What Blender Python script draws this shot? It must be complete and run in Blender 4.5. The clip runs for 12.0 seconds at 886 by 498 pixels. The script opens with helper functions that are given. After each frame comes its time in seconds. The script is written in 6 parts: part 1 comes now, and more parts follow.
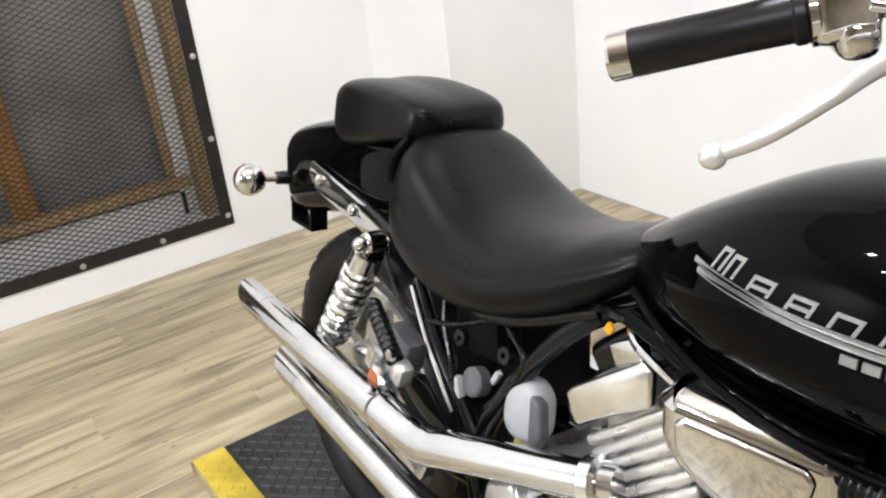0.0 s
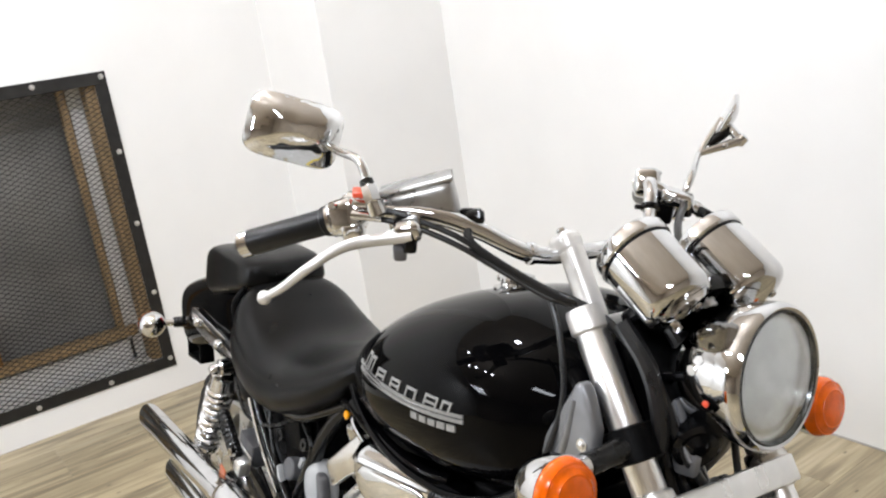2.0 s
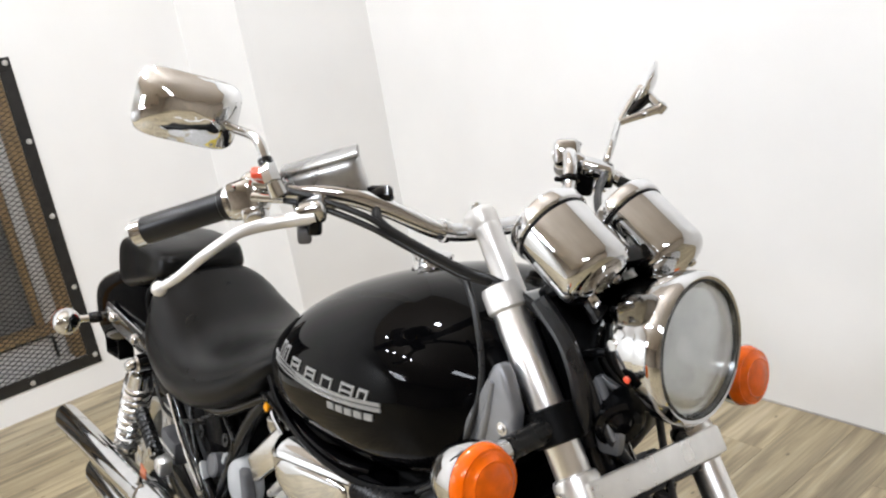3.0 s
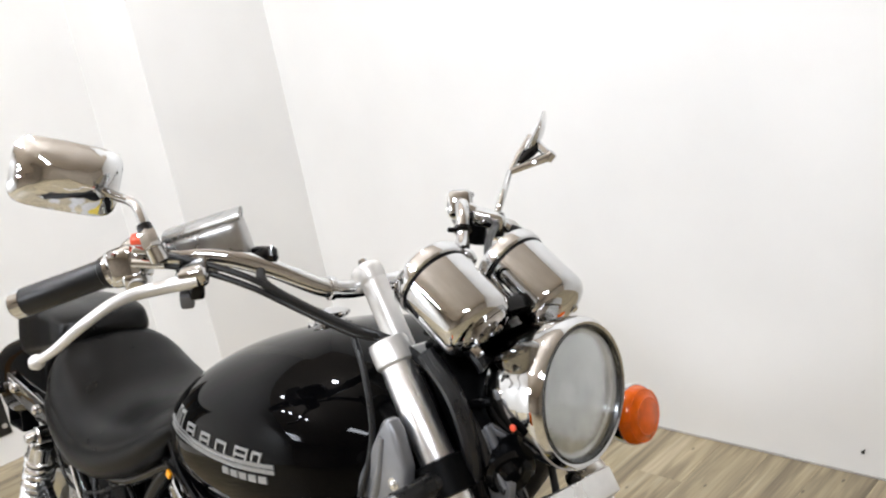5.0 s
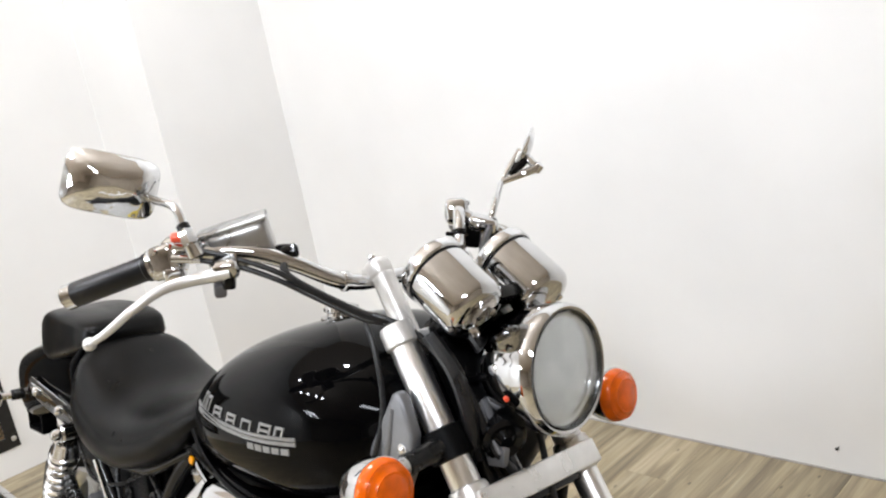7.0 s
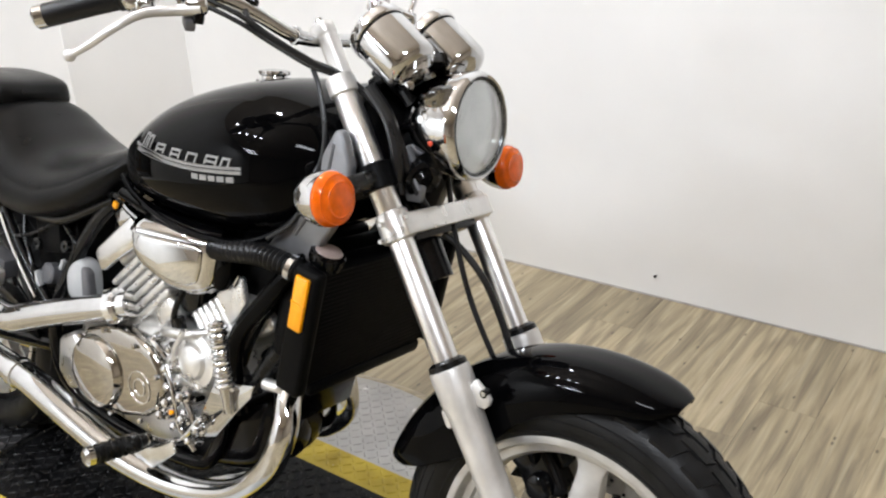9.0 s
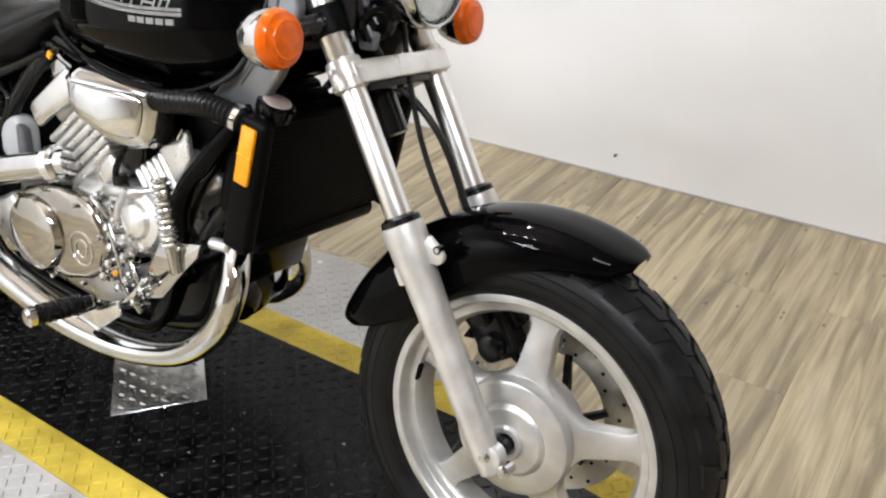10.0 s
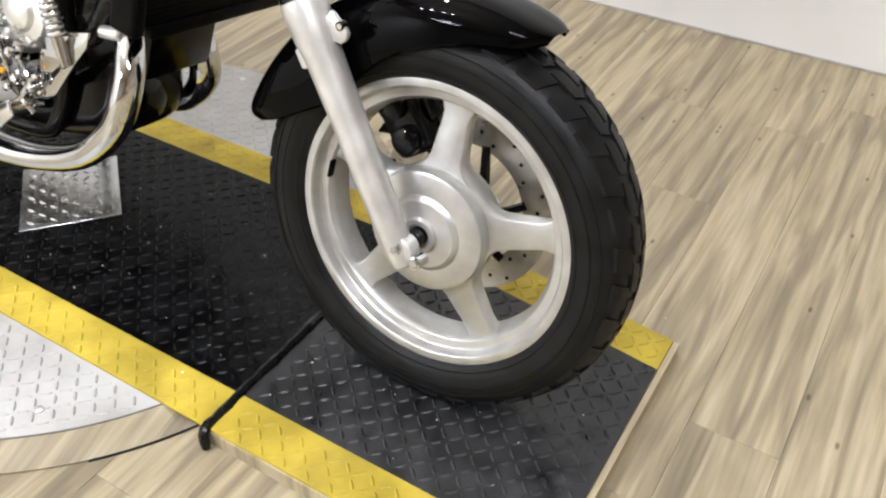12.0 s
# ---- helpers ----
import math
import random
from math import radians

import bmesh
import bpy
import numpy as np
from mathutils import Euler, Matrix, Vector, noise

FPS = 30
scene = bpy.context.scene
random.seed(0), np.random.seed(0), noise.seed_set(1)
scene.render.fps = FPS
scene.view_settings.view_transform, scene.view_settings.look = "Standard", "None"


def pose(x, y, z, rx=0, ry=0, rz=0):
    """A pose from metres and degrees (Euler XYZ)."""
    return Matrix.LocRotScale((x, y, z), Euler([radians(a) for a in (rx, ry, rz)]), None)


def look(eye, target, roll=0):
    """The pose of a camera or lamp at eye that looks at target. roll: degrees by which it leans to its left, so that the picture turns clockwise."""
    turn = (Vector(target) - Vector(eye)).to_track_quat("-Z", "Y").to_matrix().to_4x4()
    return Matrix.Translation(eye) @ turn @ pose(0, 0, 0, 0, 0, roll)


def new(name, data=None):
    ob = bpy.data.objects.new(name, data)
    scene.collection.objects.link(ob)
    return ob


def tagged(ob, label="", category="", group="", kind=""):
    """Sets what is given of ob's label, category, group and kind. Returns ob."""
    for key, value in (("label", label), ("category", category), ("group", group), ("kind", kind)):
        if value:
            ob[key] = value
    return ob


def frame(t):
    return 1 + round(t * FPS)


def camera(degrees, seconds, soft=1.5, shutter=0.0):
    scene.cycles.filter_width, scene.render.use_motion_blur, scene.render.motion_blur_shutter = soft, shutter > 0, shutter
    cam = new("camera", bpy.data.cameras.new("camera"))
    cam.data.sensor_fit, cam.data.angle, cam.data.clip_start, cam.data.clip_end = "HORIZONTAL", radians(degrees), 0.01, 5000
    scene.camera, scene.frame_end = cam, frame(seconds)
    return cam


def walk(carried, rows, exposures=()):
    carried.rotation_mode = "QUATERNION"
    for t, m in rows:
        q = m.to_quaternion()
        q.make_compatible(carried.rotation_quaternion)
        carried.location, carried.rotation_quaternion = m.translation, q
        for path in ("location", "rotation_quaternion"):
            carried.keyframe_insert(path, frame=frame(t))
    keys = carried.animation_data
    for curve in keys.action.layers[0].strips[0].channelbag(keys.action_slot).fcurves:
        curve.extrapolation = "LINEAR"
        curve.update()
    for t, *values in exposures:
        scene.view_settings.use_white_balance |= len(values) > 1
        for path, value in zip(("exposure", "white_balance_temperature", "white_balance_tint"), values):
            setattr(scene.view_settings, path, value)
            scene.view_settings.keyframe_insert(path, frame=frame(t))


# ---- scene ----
cam = camera(54.1, 12.0, 2.2)
PATH = [
    (0, (1.33, -0.701, 1.325), (-0.21, 0.27, 0.498), -6.5),
    (0.2, (1.427, -0.726, 1.339), (-0.095, 0.289, 0.538), -5.9),
    (0.5, (1.57, -0.762, 1.362), (0.041, 0.295, 0.624), -5.1),
    (1, (1.814, -0.712, 1.408), (0.186, 0.286, 0.814), -5.3),
    (1.5, (1.923, -0.681, 1.434), (0.288, 0.319, 0.863), -7.4),
    (2, (1.942, -0.647, 1.435), (0.332, 0.415, 0.906), -8.7),
    (2.5, (1.936, -0.608, 1.422), (0.379, 0.518, 0.867), -9.5),
    (3, (1.921, -0.59, 1.412), (0.4, 0.567, 0.821), -9.8),
    (3.5, (1.919, -0.568, 1.407), (0.429, 0.625, 0.809), -10.9),
    (3.7, (1.924, -0.568, 1.408), (0.449, 0.648, 0.822), -10.9),
    (5.5, (1.983, -0.55, 1.423), (0.565, 0.767, 0.917), -11.3),
    (6, (2.002, -0.555, 1.429), (0.58, 0.763, 0.943), -12.0),
    (6.5, (2.023, -0.581, 1.428), (0.588, 0.728, 0.95), -11.8),
    (6.7, (2.037, -0.606, 1.425), (0.603, 0.709, 0.959), -11.6),
    (8.3, (2.137, -0.948, 1.395), (0.949, 0.532, 0.765), -5.5),
    (8.5, (2.135, -0.955, 1.377), (0.976, 0.52, 0.683), -4.5),
    (9, (2.128, -0.96, 1.343), (1.029, 0.515, 0.557), -2.4),
    (9.5, (2.12, -0.956, 1.306), (1.081, 0.501, 0.415), -0.7),
    (10, (2.124, -0.942, 1.271), (1.16, 0.491, 0.264), -0.3),
    (10.5, (2.142, -0.924, 1.223), (1.256, 0.465, 0.089), 0.2),
    (11, (2.162, -0.916, 1.178), (1.33, 0.438, -0.037), 1.0),
    (11.5, (2.174, -0.913, 1.15), (1.378, 0.413, -0.118), 1.2),
    (12, (2.182, -0.906, 1.151), (1.402, 0.422, -0.126), 1.2),
]
walk(cam, [(t, look(eye, target, roll)) for t, eye, target, roll in PATH],
     [(0, 0.06), (1, -0.04), (2.5, -0.08), (3.7, -0.08), (5.5, -0.1), (6.7, -0.1), (8.5, -0.1), (10, 0.02), (12, 0.16)])

# ---- world, lights and exposure ----
world = bpy.data.worlds.new("world")
scene.world = world
world.use_nodes = True
world.node_tree.nodes["Background"].inputs[0].default_value = (0.9, 0.93, 1.0, 1)
world.node_tree.nodes["Background"].inputs[1].default_value = 0.02


def lamp(kind, name, place, target, watts, size, colour=(0.865, 0.915, 1.0), size_y=None):
    data = bpy.data.lights.new(name, kind)
    data.energy, data.color = watts, colour
    if kind == "AREA":
        data.shape, data.size, data.size_y = "RECTANGLE", size, size_y or size
    else:
        data.shadow_soft_size = size
    ob = new(name, data)
    ob.matrix_world = look(place, target)
    return ob


# five bulbs of one fitting, a single bulb, and fluorescent tubes further back
for x, y in ((-0.35, -0.9), (-0.05, -1.59), (-0.33, -1.63), (0.27, -1.6), (0.49, -1.63)):
    lamp("POINT", "ceiling_bulb", (x, y, 2.75), (x, y, 0), 30, 0.035)
lamp("POINT", "ceiling_bulb", (0.5, 0.2, 2.75), (0.5, 0.2, 0), 80, 0.045)
for y in (-4.1, -4.6, -5.1):
    lamp("AREA", "ceiling_tube", (-0.6, y, 2.8), (-0.6, y, 0), 70, 0.8, (0.87, 0.92, 1.0), 0.07)
# Added soft fill, no such fitting known: brightens the wheel and front floor.
lamp("AREA", "added_fill_panel", (2.6, -1.5, 2.82), (2.6, -1.5, 0), 75, 1.2, (0.87, 0.92, 1.0), 0.3)


# ---- materials ----
def material(name, colour, rough=0.5, metal=0.0, grain=0.0, scale=40.0, bump=0.0, bump_scale=200.0, spread=0.0, coat=0.0, spec=None, stretch=(1, 1, 1)):
    """Principled material with two scales of variation: colour mottling and fine relief."""
    m = bpy.data.materials.new(name)
    m.use_nodes = True
    nt = m.node_tree
    b = nt.nodes["Principled BSDF"]
    b.inputs["Base Color"].default_value = (*colour, 1)
    b.inputs["Roughness"].default_value = rough
    b.inputs["Metallic"].default_value = metal
    b.inputs["Coat Weight"].default_value = coat
    b.inputs["Coat Roughness"].default_value = 0.03
    if spec is not None:
        b.inputs["Specular IOR Level"].default_value = spec
    tc = nt.nodes.new("ShaderNodeTexCoord")
    mp = nt.nodes.new("ShaderNodeMapping")
    mp.inputs["Scale"].default_value = stretch
    nt.links.new(tc.outputs["Object"], mp.inputs[0])
    if grain or spread:
        n = nt.nodes.new("ShaderNodeTexNoise")
        n.inputs["Scale"].default_value = scale
        n.inputs["Detail"].default_value = 6
        nt.links.new(mp.outputs[0], n.inputs["Vector"])
        if grain:
            r = nt.nodes.new("ShaderNodeMapRange")
            r.inputs[1].default_value, r.inputs[2].default_value = 0.3, 0.7
            r.inputs[3].default_value, r.inputs[4].default_value = 1 - grain, 1 + grain
            nt.links.new(n.outputs["Fac"], r.inputs[0])
            mx = nt.nodes.new("ShaderNodeMix")
            mx.data_type, mx.blend_type = "RGBA", "MULTIPLY"
            mx.inputs[0].default_value = 1
            mx.inputs[6].default_value = (*colour, 1)
            nt.links.new(r.outputs[0], mx.inputs[7])
            nt.links.new(mx.outputs[2], b.inputs["Base Color"])
        if spread:
            r = nt.nodes.new("ShaderNodeMapRange")
            r.inputs[1].default_value, r.inputs[2].default_value = 0.3, 0.7
            r.inputs[3].default_value, r.inputs[4].default_value = max(rough - spread, 0.01), rough + spread
            nt.links.new(n.outputs["Fac"], r.inputs[0])
            nt.links.new(r.outputs[0], b.inputs["Roughness"])
    if bump:
        n2 = nt.nodes.new("ShaderNodeTexNoise")
        n2.inputs["Scale"].default_value = bump_scale
        n2.inputs["Detail"].default_value = 4
        nt.links.new(mp.outputs[0], n2.inputs["Vector"])
        bp = nt.nodes.new("ShaderNodeBump")
        bp.inputs["Strength"].default_value = bump
        bp.inputs["Distance"].default_value = 0.002
        nt.links.new(n2.outputs["Fac"], bp.inputs["Height"])
        nt.links.new(bp.outputs[0], b.inputs["Normal"])
    return m


CHROME = material("chrome", (0.6, 0.605, 0.61), 0.045, 1.0, 0.06, 30, 0.0, 90, 0.03)
# Tanner, darker chrome: the covers' dim reflected surroundings are put into the colour.
COVER_CHROME = material("dim_reflection_chrome", (0.45, 0.43, 0.4), 0.05, 1.0, 0.08, 30, 0.0, 90, 0.03)
CHROME_WAVY = material("wavy_chrome", (0.68, 0.685, 0.69), 0.04, 1.0, 0.06, 30, 1.0, 48, 0.03)
for n in CHROME_WAVY.node_tree.nodes:
    if n.type == "TEX_NOISE":
        n.inputs["Detail"].default_value = 0.5
WHEEL_PAINT = material("wheel_paint", (0.53, 0.525, 0.512), 0.36, 0.65, 0.16, 22, 0.08, 500, 0.06, 0.2)
CHROME_DULL = material("dull_chrome", (0.75, 0.755, 0.76), 0.19, 1.0, 0.12, 25, 0.05, 60, 0.08)
ALU = material("cast_aluminium", (0.6, 0.597, 0.587), 0.32, 0.85, 0.1, 35, 0.15, 400, 0.08)
ALU_BRUSHED = material("brushed_aluminium", (0.76, 0.755, 0.74), 0.3, 0.8, 0.07, 30, 0.1, 300, 0.06)
SILVER_PAINT = material("silver_paint", (0.66, 0.65, 0.632), 0.4, 0.62, 0.14, 22, 0.06, 500, 0.06, 0.2)
REFLECTOR = material("lamp_reflector", (0.9, 0.9, 0.89), 0.1, 1.0, 0.1, 25, 0.25, 25, 0.03, stretch=(1, 8, 0.3))
STEEL = material("fork_steel", (0.86, 0.86, 0.86), 0.3, 1.0, 0.05, 20, 0.0, 50, 0.03)
BLACK_PAINT = material("black_paint", (0.001, 0.001, 0.0012), 0.025, 0.0, 0.0, 30, 0.0, 50, 0.0, 0.0, 0.07)
BLACK_METAL = material("black_metal", (0.0025, 0.0025, 0.0028), 0.1, 0.0, 0.2, 40, 0.1, 200, 0.05, 0.0, 0.25)
BLACK_PLASTIC = material("black_plastic", (0.002, 0.002, 0.0022), 0.4, 0.0, 0.2, 40, 0.25, 500, 0.08, 0.0, 0.06)
VINYL = material("seat_vinyl", (0.0022, 0.0022, 0.0022), 0.3, 0.0, 0.2, 25, 0.1, 620, 0.03, 0.0, 0.15)
RUBBER = material("tyre_rubber", (0.0065, 0.0065, 0.0068), 0.42, 0.0, 0.4, 30, 0.3, 350, 0.12, 0.0, 0.2)
GRIP = material("grip_rubber", (0.004, 0.0042, 0.0048), 0.36, 0.0, 0.12, 60, 0.03, 500, 0.02, 0.0, 0.3)
HOSE = material("hose_rubber", (0.003, 0.003, 0.003), 0.27, 0.0, 0.15, 50, 0.1, 300, 0.08, 0.0, 0.3)
CABLE = material("cable_sheath", (0.009, 0.009, 0.0095), 0.33, 0.0, 0.15, 50, 0.1, 300, 0.08, 0.0, 0.38)
ORANGE = material("orange_lens", (0.72, 0.115, 0.002), 0.16, 0.0, 0.18, 60, 0.3, 120, 0.05, 0.1, 0.3)
DULL_ORANGE = material("faded_orange_lens", (0.4, 0.1, 0.03), 0.35, 0.0, 0.2, 60, 0.1, 150, 0.05)
AMBER = material("amber_reflector", (0.84, 0.33, 0.002), 0.2, 0.0, 0.1, 80, 0.3, 450, 0.05, 0.2)
RED = material("red_plastic", (0.75, 0.09, 0.04), 0.4, 0.0, 0.08, 60)
WHITE_PLASTIC = material("white_plastic", (0.4, 0.408, 0.412), 0.4, 0.0, 0.1, 30, 0.1, 200)
CAP_PINK = material("pale_label", (0.55, 0.46, 0.45), 0.4, 0.0, 0.15, 60)
GREY_PLASTIC = material("grey_plastic", (0.1, 0.1, 0.105), 0.5, 0.0, 0.15, 40, 0.1, 200)
ROTOR = material("worn_rotor", (0.36, 0.34, 0.3), 0.35, 0.9, 0.3, 25, 0.1, 120, 0.1)
CAST_WORN = material("worn_casting", (0.34, 0.34, 0.335), 0.3, 0.9, 0.3, 25, 0.2, 120, 0.12)
GREY_METAL = material("grey_metallic", (0.21, 0.214, 0.226), 0.42, 0.6, 0.1, 30, 0.05, 200, 0.05)
EMBLEM = material("emblem_silver", (0.26, 0.26, 0.255), 0.35, 0.3, 0.1, 150)
RED_LENS = material("tail_lens", (0.3, 0.01, 0.01), 0.15, 0.0, 0.1, 60, 0.0, 50, 0.0, 0.5)
WALL = material("wall_paint", (0.83, 0.825, 0.81), 0.6, 0.0, 0.04, 1.6, 0.12, 180, 0.05)
CEILING = material("ceiling_paint", (0.55, 0.475, 0.4), 0.8, 0.0, 0.05, 3, 0.1, 100)
# Tone stands in for the dim tan surroundings that the chrome mirrors.
BACK_WALL = material("unseen_wall_tone", (0.33, 0.275, 0.215), 0.7, 0.0, 0.15, 1.2, 0.1, 100)
MAT_BLACK = material("mat_vinyl", (0.0042, 0.0042, 0.0045), 0.27, 0.0, 0.7, 22, 0.35, 180, 0.12, 0.0, 0.09)
# Greyer vinyl: dust haze, with the ramp's grazing sheen put into the colour.
MAT_HAZED = material("hazed_mat_vinyl", (0.019, 0.019, 0.02), 0.4, 0.0, 0.65, 20, 0.3, 250, 0.14, 0.0, 0.4)
MAT_YELLOW = material("mat_yellow", (0.46, 0.345, 0.045), 0.45, 0.0, 0.3, 9, 0.2, 250, 0.08, 0.0, 0.2)
PLATE = material("tread_plate", (0.38, 0.373, 0.36), 0.45, 0.35, 0.14, 12, 0.15, 250, 0.1)
PLATE_SHINY = material("shiny_plate", (0.5, 0.5, 0.5), 0.22, 0.95, 0.1, 20, 0.1, 250, 0.08)
GRILLE_STEEL = material("grille_steel", (0.02, 0.019, 0.018), 0.45, 0.4, 0.3, 30, 0.2, 250, 0.1)
STUD_WOOD = material("stud_wood", (0.42, 0.29, 0.15), 0.6, 0.0, 0.3, 12, 0.2, 100, 0.1, stretch=(8, 8, 1))
AMBER_WOOD = material("amber_wood", (0.33, 0.165, 0.045), 0.55, 0.0, 0.3, 12, 0.2, 100, 0.1, stretch=(8, 8, 1))
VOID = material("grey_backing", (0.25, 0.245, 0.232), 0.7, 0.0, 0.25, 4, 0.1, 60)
BOLT = material("zinc_bolt", (0.62, 0.61, 0.6), 0.3, 0.9, 0.1, 80)


def plank_material():
    m = material("vinyl_plank", (0.4, 0.3, 0.17), 0.4, 0.0)
    nt = m.node_tree
    b = nt.nodes["Principled BSDF"]
    link = nt.links.new
    tc = nt.nodes.new("ShaderNodeTexCoord")
    info = nt.nodes.new("ShaderNodeObjectInfo")
    add = nt.nodes.new("ShaderNodeVectorMath")
    add.operation = "ADD"
    mul = nt.nodes.new("ShaderNodeVectorMath")
    mul.operation = "SCALE"
    mul.inputs[0].default_value = (37.0, 91.0, 13.0)
    link(info.outputs["Random"], mul.inputs["Scale"])
    link(tc.outputs["Object"], add.inputs[0])
    link(mul.outputs[0], add.inputs[1])
    mp = nt.nodes.new("ShaderNodeMapping")
    mp.inputs["Scale"].default_value = (25, 2.0, 1)
    link(add.outputs[0], mp.inputs[0])
    n = nt.nodes.new("ShaderNodeTexNoise")
    n.inputs["Scale"].default_value, n.inputs["Detail"].default_value, n.inputs["Distortion"].default_value = 1.0, 8, 0.8
    link(mp.outputs[0], n.inputs["Vector"])
    mp2 = nt.nodes.new("ShaderNodeMapping")
    mp2.inputs["Scale"].default_value = (120, 5, 1)
    link(add.outputs[0], mp2.inputs[0])
    n2 = nt.nodes.new("ShaderNodeTexNoise")
    n2.inputs["Scale"].default_value, n2.inputs["Detail"].default_value = 1.0, 5
    link(mp2.outputs[0], n2.inputs["Vector"])
    ramp = nt.nodes.new("ShaderNodeValToRGB")
    e = ramp.color_ramp.elements
    e[0].position, e[0].color = 0.3, (0.196, 0.158, 0.102, 1)
    e[1].position, e[1].color = 0.68, (0.455, 0.388, 0.268, 1)
    mid = e.new(0.44)
    mid.color = (0.294, 0.242, 0.158, 1)
    tan = e.new(0.53)
    tan.color = (0.394, 0.324, 0.204, 1)
    link(n.outputs["Fac"], ramp.inputs[0])
    mix = nt.nodes.new("ShaderNodeMix")
    mix.data_type, mix.blend_type = "RGBA", "MULTIPLY"
    mix.inputs[0].default_value = 1
    r = nt.nodes.new("ShaderNodeMapRange")
    r.inputs[1].default_value, r.inputs[2].default_value, r.inputs[3].default_value, r.inputs[4].default_value = 0.3, 0.7, 0.82, 1.13
    link(n2.outputs["Fac"], r.inputs[0])
    link(ramp.outputs[0], mix.inputs[6])
    link(r.outputs[0], mix.inputs[7])
    # small dark knots
    v = nt.nodes.new("ShaderNodeTexVoronoi")
    v.voronoi_dimensions = "2D"
    v.inputs["Scale"].default_value = 5.5
    mp3 = nt.nodes.new("ShaderNodeMapping")
    mp3.inputs["Scale"].default_value = (2.2, 1.0, 1)
    link(add.outputs[0], mp3.inputs[0])
    link(mp3.outputs[0], v.inputs["Vector"])
    k = nt.nodes.new("ShaderNodeMapRange")
    k.inputs[1].default_value, k.inputs[2].default_value, k.inputs[3].default_value, k.inputs[4].default_value = 0.025, 0.06, 0.4, 1.0
    link(v.outputs["Distance"], k.inputs[0])
    sep = nt.nodes.new("ShaderNodeSeparateColor")
    link(v.outputs["Color"], sep.inputs[0])
    few = nt.nodes.new("ShaderNodeMath")
    few.operation = "GREATER_THAN"
    few.inputs[1].default_value = 0.7
    link(sep.outputs[0], few.inputs[0])
    mixk = nt.nodes.new("ShaderNodeMix")
    mixk.data_type, mixk.blend_type = "RGBA", "MULTIPLY"
    link(few.outputs[0], mixk.inputs[0])
    link(mix.outputs[2], mixk.inputs[6])
    link(k.outputs[0], mixk.inputs[7])
    # every plank a little lighter or darker
    r2 = nt.nodes.new("ShaderNodeMapRange")
    r2.inputs[3].default_value, r2.inputs[4].default_value = 0.86, 1.1
    link(info.outputs["Random"], r2.inputs[0])
    mix2 = nt.nodes.new("ShaderNodeMix")
    mix2.data_type, mix2.blend_type = "RGBA", "MULTIPLY"
    mix2.inputs[0].default_value = 1
    link(mixk.outputs[2], mix2.inputs[6])
    link(r2.outputs[0], mix2.inputs[7])
    link(mix2.outputs[2], b.inputs["Base Color"])
    bp = nt.nodes.new("ShaderNodeBump")
    bp.inputs["Strength"].default_value, bp.inputs["Distance"].default_value = 0.25, 0.001
    link(n2.outputs["Fac"], bp.inputs["Height"])
    link(bp.outputs[0], b.inputs["Normal"])
    return m


PLANK = plank_material()


def glass_material(name, colour, rough):
    m = bpy.data.materials.new(name)
    m.use_nodes = True
    b = m.node_tree.nodes["Principled BSDF"]
    b.inputs["Base Color"].default_value = (*colour, 1)
    b.inputs["Transmission Weight"].default_value = 1
    b.inputs["Roughness"].default_value = rough
    b.inputs["IOR"].default_value = 1.45
    return m


GLASS = glass_material("lens_glass", (0.97, 0.98, 0.98), 0.02)
# upright flutes pressed into the glass
nt = GLASS.node_tree
flute = nt.nodes.new("ShaderNodeTexWave")
flute.bands_direction = "Y"
flute.inputs["Scale"].default_value, flute.inputs["Distortion"].default_value = 55.0, 1.5
tc = nt.nodes.new("ShaderNodeTexCoord")
relief = nt.nodes.new("ShaderNodeBump")
relief.inputs["Strength"].default_value, relief.inputs["Distance"].default_value = 0.025, 0.001
nt.links.new(tc.outputs["Object"], flute.inputs["Vector"])
nt.links.new(flute.outputs["Fac"], relief.inputs["Height"])
nt.links.new(relief.outputs[0], nt.nodes["Principled BSDF"].inputs["Normal"])


# ---- mesh helpers ----
def finish(bm, smooth=True, angle=35):
    bmesh.ops.recalc_face_normals(bm, faces=bm.faces[:])
    for f in bm.faces:
        f.smooth = smooth
    if smooth:
        lim = radians(angle)
        for e in bm.edges:
            if len(e.link_faces) == 2 and e.calc_face_angle(0) > lim:
                e.smooth = False
    return bm


def part(name, bm, mat, parent=None, label="", smooth=True, angle=35):
    finish(bm, smooth, angle)
    me = bpy.data.meshes.new(name)
    bm.to_mesh(me)
    bm.free()
    me.materials.append(mat)
    ob = new(name, me)
    ob.parent = parent
    if label:
        ob["label"] = label
    return ob


def empty(name, m, label, category, kind="", group=""):
    ob = new(name)
    ob.matrix_world = m
    return tagged(ob, label, category, group, kind)


def add_rings(bm, rings, close=True, caps=True):
    vs = [[bm.verts.new(p) for p in ring] for ring in rings]
    n = len(vs[0])
    for a, b in zip(vs, vs[1:]):
        for i in range(n if close else n - 1):
            j = (i + 1) % n
            bm.faces.new((a[i], a[j], b[j], b[i]))
    if caps:
        bm.faces.new(vs[0][::-1])
        bm.faces.new(vs[-1])
    return bm


